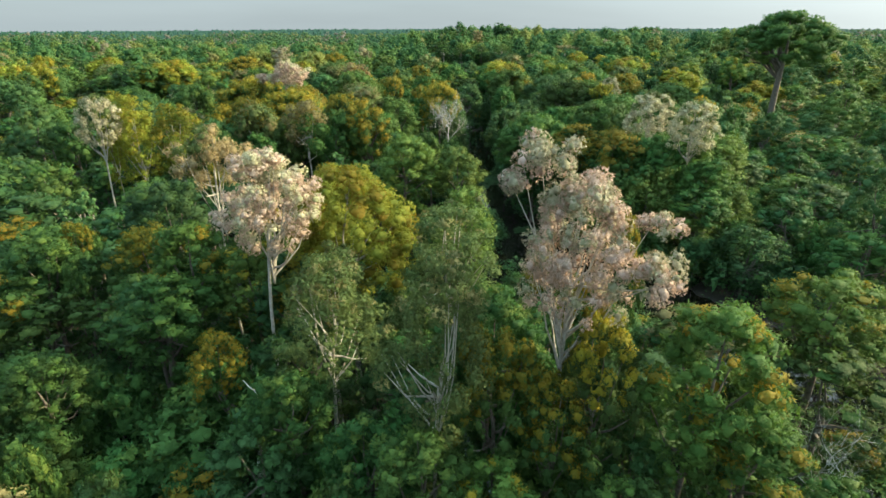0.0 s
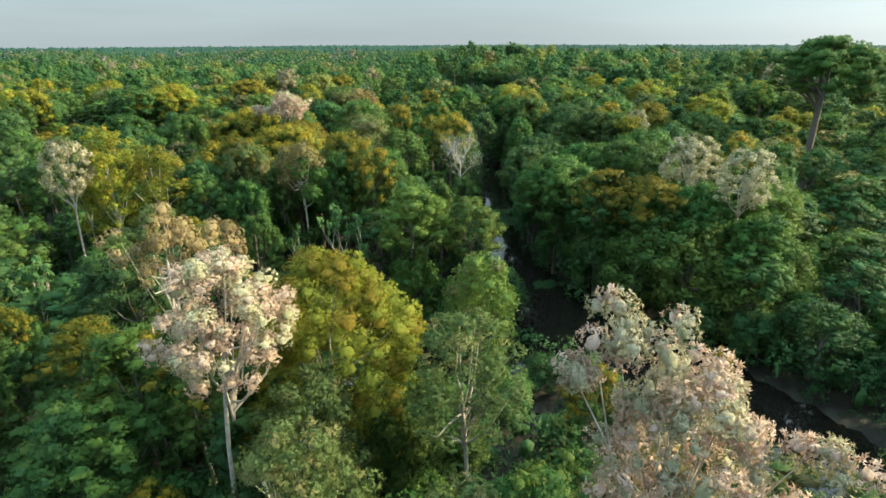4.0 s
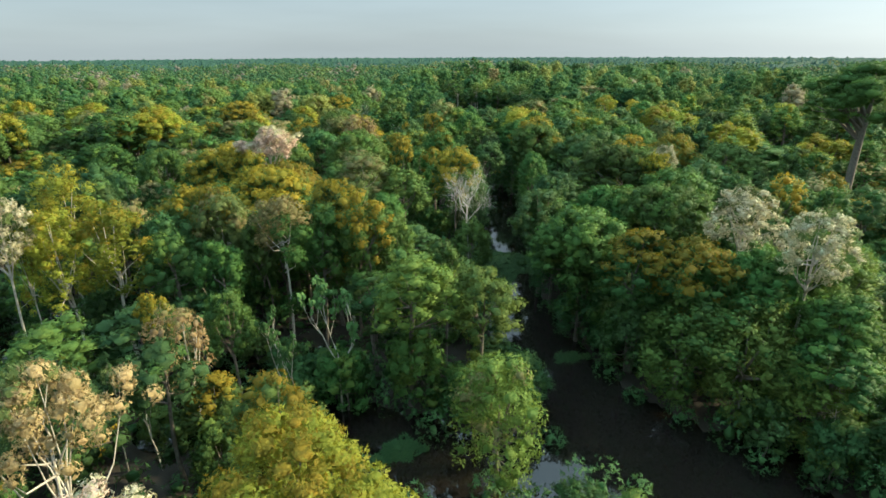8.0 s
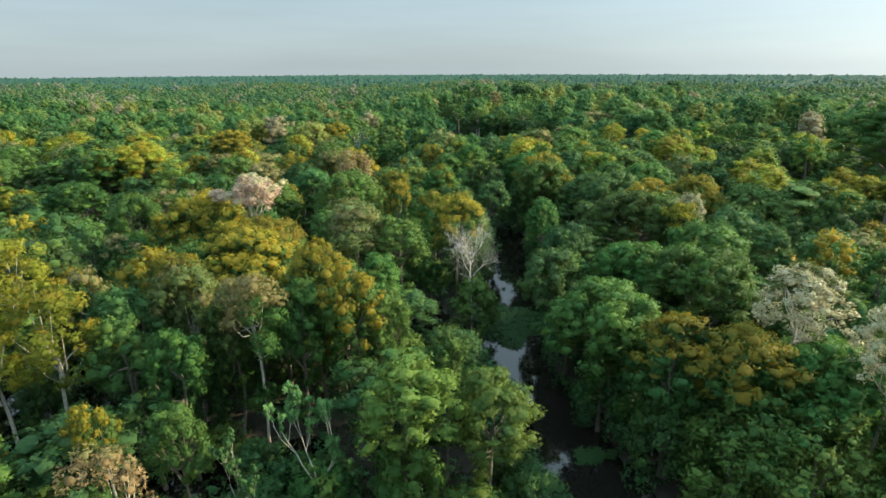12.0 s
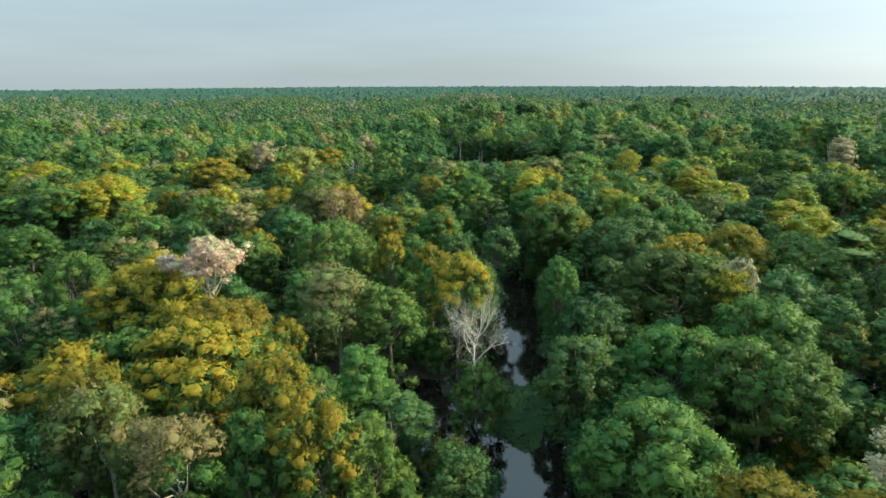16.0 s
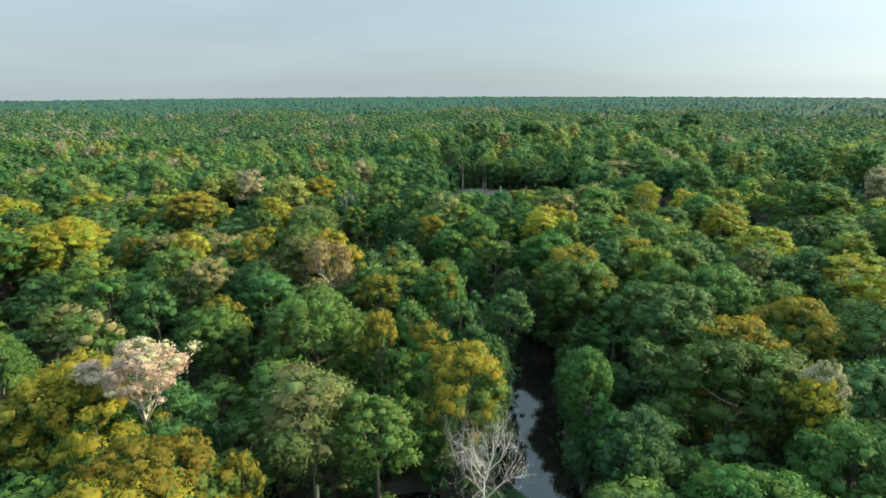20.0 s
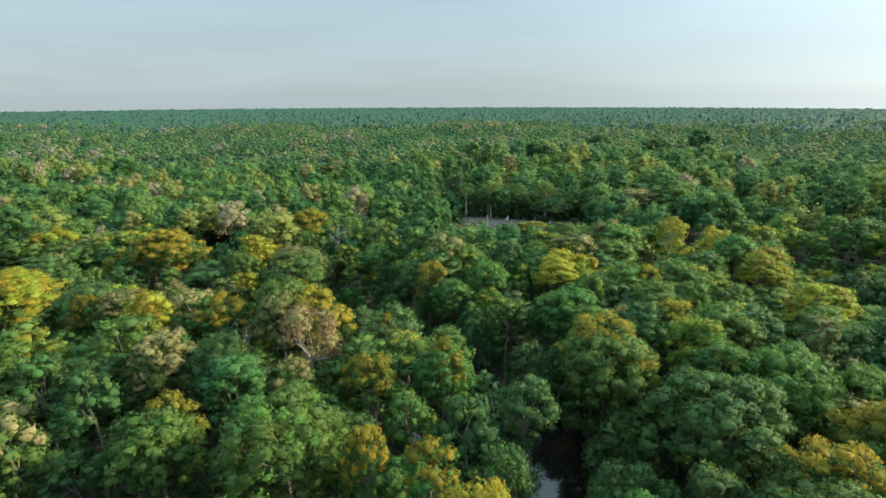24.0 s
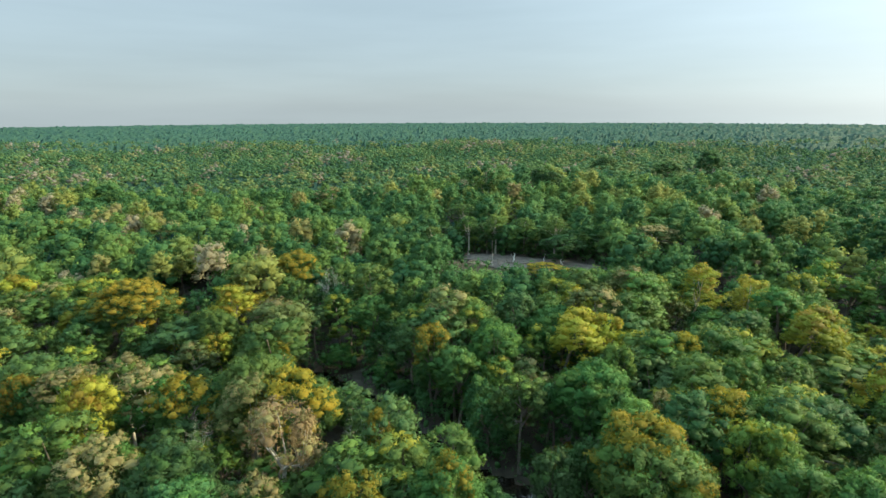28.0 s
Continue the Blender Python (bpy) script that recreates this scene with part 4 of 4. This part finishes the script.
plant("layered", 76.5, 197.1, 20.0, 11.2)
plant("layered", 82.5, 187.9, 18.0, 13.2)
plant("green", 37.3, 176.5, 24.0, 5.3)
plant("yellow", 36.9, 193.6, 24.0, 4.0)
plant("lime", 22.6, 191.8, 23.0, 4.7)
plant("deep", 10.8, 242.3, 22.0, 5.5)
plant("green", 20.5, 205.8, 22.0, 7.0)
plant("bare", -72.0, 149.8, 20.0, 4.2)
plant("green", -39.4, 159.1, 22.0, 4.9)
plant("deep", -40.1, 178.8, 23.0, 6.0)
plant("yellow", -40.9, 162.9, 22.0, 4.2)
plant("tan", -49.0, 181.0, 23.0, 4.4)
plant("cecropia", -31.9, 141.3, 17.0, 2.2)
plant("cecropia", 4.7, 177.5, 17.0, 3.0)
plant("green", -4.7, 177.8, 23.0, 4.3)
plant("yellow", 22.7, 183.7, 25.0, 7.3)
plant("deep", 32.9, 166.4, 24.0, 8.3)
plant("green", 45.2, 174.2, 24.0, 7.7)
plant("yellow", 50.2, 159.2, 24.0, 6.5)
plant("russet", -25.7, 186.7, 24.0, 2.7)
plant("bare", -21.2, 187.8, 23.0, 1.6)
plant("bare", -17.1, 186.8, 23.0, 2.0)
plant("yellow", -14.5, 187.7, 23.0, 2.4)
plant("olive", -36.2, 196.3, 24.0, 5.3)
plant("yellow", -30.2, 200.0, 24.0, 6.5)
plant("yellow", -47.5, 199.0, 23.0, 5.5)
plant("tan", -61.1, 204.7, 23.0, 4.9)
plant("tan", -68.5, 200.7, 22.0, 5.7)
plant("yellow", -75.8, 200.2, 22.0, 3.3)
plant("bare", -43.8, 191.0, 22.0, 2.5)
plant("tan", -29.0, 178.0, 20.0, 4.3)
plant("yellow", -16.5, 176.4, 22.0, 4.8)
plant("green", -16.1, 195.0, 19.0, 4.9)
plant("deep", -45.7, 192.2, 18.0, 5.2)
plant("lime", 25.5, 209.1, 24.0, 3.5)
plant("yellow", 39.6, 216.0, 24.0, 4.6)
plant("deep", 28.1, 211.9, 22.0, 5.2)
plant("green", 21.8, 180.3, 24.0, 7.2)
plant("green", 22.6, 205.1, 20.0, 3.4)
plant("tan", 28.9, 197.8, 21.0, 2.7)
plant("yellow", 49.0, 213.6, 18.0, 4.3)
plant("green", 4.9, 223.9, 22.0, 6.7)
plant("lime", 20.9, 234.7, 21.0, 8.4)
plant("yellow", -8.2, 223.5, 22.0, 4.1)
plant("yellow", -81.9, 244.1, 24.5, 9.4)
plant("tan", -108.9, 251.0, 21.0, 6.2)
plant("green", -58.0, 232.8, 21.0, 6.1)
plant("olive", -43.8, 237.2, 22.0, 7.9)
plant("yellow", -48.6, 272.9, 24.5, 7.5)
plant("bare", -36.5, 263.6, 23.0, 4.7)
plant("green", -93.5, 289.4, 23.0, 9.3)
plant("deep", -63.7, 233.9, 18.0, 11.1)
plant("green", -43.5, 224.4, 20.0, 3.8)
plant("tall", 61.2, 256.8, 25.0, 5.9)
plant("tall", 69.0, 247.8, 24.0, 4.9)
plant("cecropia", 33.8, 240.8, 20.0, 2.7)
plant("yellow", 39.4, 250.5, 21.0, 2.9)
plant("green", 48.9, 259.3, 22.0, 4.6)
plant("layered", 70.2, 217.4, 17.0, 7.8)
plant("layered", 60.6, 205.9, 15.0, 7.0)
plant("green", 63.0, 233.7, 19.0, 6.3)
plant("palm", 64.3, 225.5, 15.0, 2.7)
plant("cecropia", 52.4, 205.8, 14.0, 2.2)
plant("deep", -90.0, 235.0, 18.0, 5.9)
plant("yellow", -158.5, 327.8, 23.0, 11.3)
plant("green", -120.0, 293.8, 21.0, 8.6)
plant("palm", 70.9, 222.4, 14.0, 2.3)
plant("tan", -100.6, 367.7, 25.0, 4.0)
plant("tan", -69.4, 405.7, 25.0, 7.6)
plant("tan", -117.4, 294.5, 24.0, 4.8)
plant("tan", -149.3, 418.1, 25.0, 7.1)
plant("tall_green", 0.4, 338.8, 27.0, 7.0)
plant("tall_green", -10.8, 308.5, 24.0, 4.6)
plant("tall_green", 11.2, 319.1, 24.0, 3.7)
plant("green", 22.7, 312.9, 23.0, 6.2)
plant("deep", 34.2, 303.2, 22.0, 6.9)
plant("green", 73.0, 317.5, 25.0, 11.6)
plant("tan", 64.1, 298.3, 26.0, 8.1)
plant("yellow", 25.5, 284.7, 17.0, 6.3)

# trees that lean over the water
plant("bankside", 22.5, 96.0, 13.5, 4.8)
plant("overhang", 26.5, 89.5, 15.0, 5.8)
plant("overhang", 32.0, 86.0, 16.0, 6.6)
plant("overhang", 37.5, 80.5, 13.0, 5.4)
plant("overhang", 43.5, 85.0, 14.0, 5.4)
plant("yellow", 28.5, 95.0, 20.5, 6.4)
plant("green", 34.5, 91.5, 19.5, 6.0)
plant("bankside", 42.0, 72.0, 11.0, 5.0)
plant("bankside", 18.5, 104.5, 13.0, 4.4)
plant("bankside", 15.5, 118.0, 13.0, 4.2)
plant("bankside", 2.0, 104.0, 10.0, 4.0)
plant("bankside", -1.0, 113.0, 11.0, 4.0)
plant("bankside", 17.5, 132.0, 13.0, 4.6)
plant("bankside", 17.5, 146.0, 14.0, 4.4)
plant("bankside", 3.0, 152.0, 15.0, 3.4)
plant("bankside", 3.5, 162.0, 16.0, 4.0)
plant("bankside", 19.0, 160.0, 15.0, 4.6)
plant("deep", 7.0, 172.0, 20.0, 4.2)
plant("bankside", 22.0, 172.0, 15.0, 4.6)
plant("deep", 9.0, 183.0, 20.5, 3.4)
plant("bankside", 17.0, 194.0, 15.0, 4.8)
plant("bankside", 2.5, 211.0, 15.0, 5.0)
plant("green", 8.0, 205.0, 20.0, 4.8)
plant("bankside", -7.5, 226.0, 15.0, 5.0)
plant("bankside", -20.0, 241.0, 15.0, 5.2)
plant("deep", -13.0, 231.0, 19.5, 5.0)
plant("green", -3.0, 217.0, 19.5, 5.4)
# giants that stand out against the horizon
plant("deep", 43.8, 400.0, 36.0, 8.7)
plant("deep", 107.7, 520.0, 31.5, 9.9)
plant("deep", 137.8, 480.0, 32.0, 9.1)
plant("deep", 201.5, 560.0, 33.0, 9.6)
plant("green", 36.5, 93.5, 20.0, 4.2)
plant("lime", 42.0, 93.0, 19.5, 4.4)
plant("green", 40.5, 84.0, 18.5, 4.0)
plant("snag", -15.5, 36.5, 12.5, 1.0)
plant("snag", 10.0, 301.0, 16.5, 1.0)
plant("snag", 17.0, 304.0, 15.5, 1.0)
plant("snag", 27.0, 300.0, 16.0, 1.0)
plant("snag", 33.0, 296.5, 15.0, 1.0)
plant("tall_green", 12.0, 316.0, 27.0, 4.5)
plant("tall_green", 22.0, 315.0, 26.0, 4.2)
plant("tall_green", 33.0, 311.0, 26.5, 4.6)
plant("tall_green", 2.0, 317.0, 26.0, 4.4)
plant("deep", -6.0, 327.8, 20.0, 4.6)
plant("green", 1.0, 323.9, 23.0, 4.6)
plant("filler_deep", 8.0, 323.9, 22.0, 4.6)
plant("deep", 15.0, 320.0, 21.0, 4.6)
plant("green", 21.0, 320.3, 20.0, 4.6)
plant("filler_deep", 28.0, 316.3, 23.0, 4.6)
plant("deep", 35.0, 316.4, 22.0, 4.6)
plant("green", 42.0, 312.4, 21.0, 4.6)
plant("filler_deep", 49.0, 312.4, 20.0, 4.6)

# the edge of the forest behind the clearing
for i in range(13):
    plant(("filler_deep", "filler", "canopy", "filler_deep")[i % 4], -4 + 4.3 * i, 313.5 - 0.28 * (4.3 * i - 26) + 2.5 * (i % 3), 10 + 3.2 * ((i * 5) % 4), 3.4)

# ---- the trees between ----
def scatter(count, x_of, y_range, gap, seed, keep):
    r = random.Random(seed)
    cells, out = {}, []
    for _ in range(count):
        y = r.uniform(*y_range)
        x = x_of(y, r.random())
        g = gap * (0.8 + 0.5 * r.random())
        c = (int(x // gap), int(y // gap))
        if any(math.hypot(x - p[0], y - p[1]) < g for i in (-1, 0, 1) for j in (-1, 0, 1) for p in cells.get((c[0] + i, c[1] + j), ())):
            continue
        if keep(x, y, r):
            cells.setdefault(c, []).append((x, y))
            out.append((x, y))
    return out


NAMED = np.array(PLANTED)


def half_width(y):
    return 0.80 * y + 14


def free(x, y, r):
    if float(bank(x, y)) < 3.2:
        return False
    return bool(np.all(np.hypot(x - NAMED[:, 0], y - NAMED[:, 1]) > 0.62 * NAMED[:, 2] + 1.2))


def stand(x, y):
    """Where the canopy stands taller or lower, in groups of a few trees."""
    return math.sin(x * 0.085 + 1.7 * math.sin(y * 0.041)) * math.sin(y * 0.075 + 1.3 * math.sin(x * 0.052) + 0.8)


pick = random.Random(11)
OPEN = [(-21.5, 88), (-46, 97), (-51, 94), (-36, 83), (-23, 70), (-58, 98), (-13, 90), (-24.8, 99)]   # gaps before bare trunks
for x, y in scatter(21000, lambda y, k: (2 * k - 1) * half_width(y), (16, 262), 5.8, 3, lambda x, y, r: free(x, y, r) and (y < 165 or r.random() < 0.62)):
    near = min((math.hypot(x - p[0], y - p[1]) - p[2], p[3]) for p in PLANTED)
    top = (pick.uniform(18, 23) if stand(x, y) > 0 else pick.uniform(12, 17)) if near[0] > 2 else min(near[1] - 2.5, pick.uniform(10, 18))
    if float(bank(x, y)) < 7:
        top = min(top, pick.uniform(6, 10))
    if any(abs(x - ox) < 6 and -11 < y - oy < 2 for ox, oy in OPEN):
        top = min(top, pick.uniform(5, 9))
    if -4 < x < 40 and 46 < y < 74 or -15 < x <= -4 and 60 < y < 75:
        top = min(top, pick.uniform(5, 8))
    if y < 48:
        top = min(top, 7 + 0.22 * y)
    if y > 180 and float(bank(x, y)) > 7:
        what = pick.choices(["canopy", "canopy_lime", "canopy_deep", "canopy_gold", "canopy_tan"], [36, 20, 26, 13, 5])[0]
        top = pick.uniform(19, 25.5) if stand(x, y) > 0.05 else pick.uniform(12.5, 18)
        plant(what, x, y, top, pick.uniform(4.2, 7.2) if top > 18 else pick.uniform(3.4, 5.0))
        continue
    else:
        what = pick.choices(["filler", "filler_deep", "filler_yellow", "filler_tan"], [45, 38, 12, 5])[0]
    plant(what, x, y, max(5, top), pick.uniform(3.4, 5.4) if top > 13 else pick.uniform(2.4, 3.6))


for k in KINDS.values():                # patterns that no place took
    for ob in k["stock"][k["used"]:]:
        for o in (*ob.children_recursive, ob):
            bpy.data.objects.remove(o)


def template(seed, clumps, level, leaves, leaf):
    """One far crown of unit size: rough clumps with leaf tufts, as one set of triangles."""
    r = np.random.default_rng(seed)
    s = Shape()
    for c in clumps_of(r, clumps, 1.0, -0.9, 1.0):
        z = 0.26 + 0.14 * r.random() if clumps > 4 else 0.6
        s.blob(c, (z * 0.7, z * 0.7, z * 0.5), r, level, 0.35, np.array([0, 0, -1.3]))
        p, n = skin(r, c, np.array([z, z, z * 0.8]), leaves)
        s.sprigs(p, n, leaf, r, leaves=1, width=0.6, crown=np.array([0, 0, -1.3]))
    return np.concatenate(s.v), np.concatenate(s.f), np.concatenate(s.s), np.concatenate(s.n)


def woods(name, label, places, shapes, seed, crown, tops, relief, mat):
    r = np.random.default_rng(seed)
    s = Shape()
    places = np.array(places)
    which = r.integers(0, len(shapes), len(places))
    for i, (v, f, smooth, face) in enumerate(shapes):
        p = places[which == i]
        n = len(p)
        a = r.random(n) * 6.28
        rad = crown[0] + (crown[1] - crown[0]) * r.random(n) ** 1.5
        base = height(p[:, 0], p[:, 1])
        patch = np.sin(p[:, 0] * 0.021 + 1) * np.sin(p[:, 1] * 0.017) + 0.6 * np.sin(p[:, 0] * 0.053 - p[:, 1] * 0.047)
        top = base * 0.7 + tops[0] + (tops[1] - tops[0]) * r.random(n) + 3.2 * patch + (r.random(n) < 0.05) * 5 * r.random(n)
        top = np.where((np.abs(p[:, 0] - 22) < 30) & (p[:, 1] < 300), np.minimum(top, 9.5 + 0.287 * (303 - p[:, 1])), top)
        tall = np.minimum(rad * relief, 7)
        x = v[None, :, 0] * np.cos(a)[:, None] - v[None, :, 1] * np.sin(a)[:, None]
        y = v[None, :, 0] * np.sin(a)[:, None] + v[None, :, 1] * np.cos(a)[:, None]
        q = np.stack([p[:, :1] + x * rad[:, None], p[:, 1:2] + y * rad[:, None], (top - tall)[:, None] + v[None, :, 2] * tall[:, None]], 2)
        ff = (f[None] + (np.arange(n) * len(v))[:, None, None]).reshape(-1, 3)
        tint = np.clip(r.random(n) + 0.12 * patch, 0, 1)
        s.v.append(q.reshape(-1, 3))
        s.f.append(ff + s.count)
        s.s.append(np.tile(smooth, n))
        fx, fy = face[None, :, 0] * np.cos(a)[:, None] - face[None, :, 1] * np.sin(a)[:, None], face[None, :, 0] * np.sin(a)[:, None] + face[None, :, 1] * np.cos(a)[:, None]
        s.n.append(np.stack([fx, fy, np.tile(face[None, :, 2], (n, 1))], 2).reshape(-1, 3))
        s.t.append(np.repeat(tint, len(f)))
        s.count += n * len(v)
    return tagged(new(name, s.mesh(name, mat, True)), label, "forest", kind="stuff")


FARTHER = np.array([p for p in PLANTED if p[1] > 180])


def outside(x, y, r):
    if y < 290 and float(bank(x, y)) < 4.5:
        return False
    if abs(x - 22) < 25 and -12 < y - (303 - 0.28 * (x - 22)) < 9:
        return False
    return y > 430 or bool(np.all(np.hypot(x - FARTHER[:, 0], y - FARTHER[:, 1]) > 0.7 * FARTHER[:, 2] + 1.5))


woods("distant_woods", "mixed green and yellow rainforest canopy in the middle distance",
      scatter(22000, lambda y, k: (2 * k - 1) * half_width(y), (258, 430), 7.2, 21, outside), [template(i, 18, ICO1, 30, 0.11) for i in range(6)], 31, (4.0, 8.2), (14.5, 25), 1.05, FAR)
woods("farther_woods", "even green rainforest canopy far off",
      scatter(40000, lambda y, k: (2 * k - 1) * half_width(y), (425, 950), 8.6, 22, outside), [template(i + 9, 7, ICO1, 8, 0.2) for i in range(4)], 32, (5.0, 9.5), (15.5, 22.5), 0.75, HALF_HAZED)


def horizon_canopy():
    """The forest roof from here to the horizon, as one rolling sheet all round."""
    s = Shape()
    rad = np.concatenate([[140], np.geomspace(325, 800, 60), np.geomspace(820, 4940, 200)])
    ang = np.concatenate([np.radians(np.linspace(-50, 50, 520)), np.radians(np.linspace(52, 308, 60))])
    r = np.random.default_rng(44)
    gx, gy = rad[:, None] * np.sin(ang)[None], rad[:, None] * np.cos(ang)[None]
    z = 12.5 + 8.5 * r.random(gx.shape) ** 0.7 + 1.5 * np.sin(gx * 0.011) * np.sin(gy * 0.013 + 1) + (r.random(gx.shape) < 0.03) * 5
    near = (rad[:, None] < 900) * (np.abs(np.degrees(ang))[None] < 51)
    z = np.where(near, z - 7.0, z) + droop(gx, gy)
    z[0] = np.where(near[0], -3, 3)
    v = np.stack([gx.ravel(), gy.ravel(), z.ravel()], 1)
    m, k = len(rad), len(ang)
    i = (np.arange(m - 1)[:, None] * k + np.arange(k)[None]).ravel()
    j = (np.arange(m - 1)[:, None] * k + (np.arange(k)[None] + 1) % k).ravel()
    keep = ~(near[:-1] & (rad[:-1, None] < 300)).ravel()
    f = np.concatenate([np.stack([i, i + k, j + k], 1)[keep], np.stack([i, j + k, j], 1)[keep]])
    tint = 0.5 * r.random(len(f) // 2)
    s.add(v, f, False, np.concatenate([tint, tint]))
    tagged(new("horizon_forest", s.mesh("horizon_forest", HAZED, True)), "unbroken rainforest canopy running to the flat horizon", "forest", kind="stuff")


horizon_canopy()


def undergrowth():
    """Shrubs and saplings under the trees and over the banks."""
    r = np.random.default_rng(51)
    s = Shape()
    places = scatter(15000, lambda y, k: (2 * k - 1) * min(80, half_width(y)), (14, 262), 3.1, 52, lambda x, y, q: float(bank(x, y)) > 0.5)
    places += scatter(3000, lambda y, k: -22 + 92 * k, (268, 332), 3.0, 53, lambda x, y, q: not (abs(x - 22) < 23 and abs(y - 303 + 0.28 * (x - 22)) < 8))
    for x, y in places:
        b = float(bank(x, y))
        h = r.uniform(1.2, 3.2) if b > 6 else r.uniform(2.5, 6.5) if b > 1 else r.uniform(1.2, 3.0)
        base = max(-0.1, float(height(x, y)))
        w = r.uniform(1.2, 2.0)
        c, size = np.array([x, y, base + h * 0.45]), np.array([w, w, h * 0.6])
        s.blob(c, size * (0.3 if b < 5 else 0.45), r, ICO1, 0.4)
        p, n = skin(r, c, size, 110 if y < 66 or (b < 5 and y < 120) else 46 if y < 120 else 24)
        s.sprigs(p, n, 0.3 if y < 66 else 0.42 if y < 120 else 0.6, r, crown=np.array([x, y, base]))
    tagged(new("undergrowth", s.mesh("undergrowth", DEEP)), "dark green shrubs and saplings under the trees", "undergrowth", kind="stuff")


undergrowth()


def shrub_layer():
    """Tall green shrubs that close the ground under the nearest trees."""
    r = np.random.default_rng(61)
    s = Shape()
    for x, y in scatter(9000, lambda y, k: (2 * k - 1) * min(52, half_width(y)), (12, 62), 2.7, 62, lambda x, y, q: float(bank(x, y)) > 1.5):
        base, h, w = max(-0.1, float(height(x, y))), r.uniform(3, 7.5), r.uniform(1.3, 2.1)
        c, size = np.array([x, y, base + h * 0.5]), np.array([w, w, h * 0.55])
        s.blob(c, size * 0.3, r, ICO1, 0.4)
        p, n = skin(r, c, size, 120)
        s.sprigs(p, n, 0.3, r, crown=np.array([x, y, base]))
    tagged(new("shrub_layer", s.mesh("shrub_layer", DEEP)), "tall dark green shrubs closing the ground below the trees", "shrubs", kind="stuff")


shrub_layer()


def floating_mat(x, y, length, width, turn, seed):
    """A raft of floating river plants."""
    r = np.random.default_rng(seed)
    s = Shape()
    n = int(90 * length * width)
    a, k = r.random(n) * 6.28, np.sqrt(r.random(n))
    edge = 1 + 0.2 * np.sin(a * 3 + seed) + 0.12 * np.sin(a * 7)
    p = np.stack([np.cos(a) * k * edge * length, np.sin(a) * k * edge * width, 0.05 + 0.45 * r.random(n) * (1 - k * k)], 1)
    s.sprigs(p, np.tile([[0, 0, 1.0]], (n, 1)), 0.5, r, loose=0.6)
    v, f = ICO2
    s.add(v * [length * 0.72, width * 0.72, 0.12], f, True)
    ob = new("floating_plant_raft", s.mesh("floating_plant_raft", DEEP))
    ob.matrix_basis = pose(x, y, 0, 0, 0, turn)
    tagged(ob, "low raft of green floating plants on the river", "water plants")


floating_mat(9.0, 136.0, 6.8, 8.2, 0, 1)
floating_mat(15.2, 99.5, 2.6, 1.3, 10, 2)
floating_mat(5.5, 139.5, 3.0, 2.0, 60, 3)
floating_mat(-8.0, 80.0, 3.0, 1.8, 30, 4)
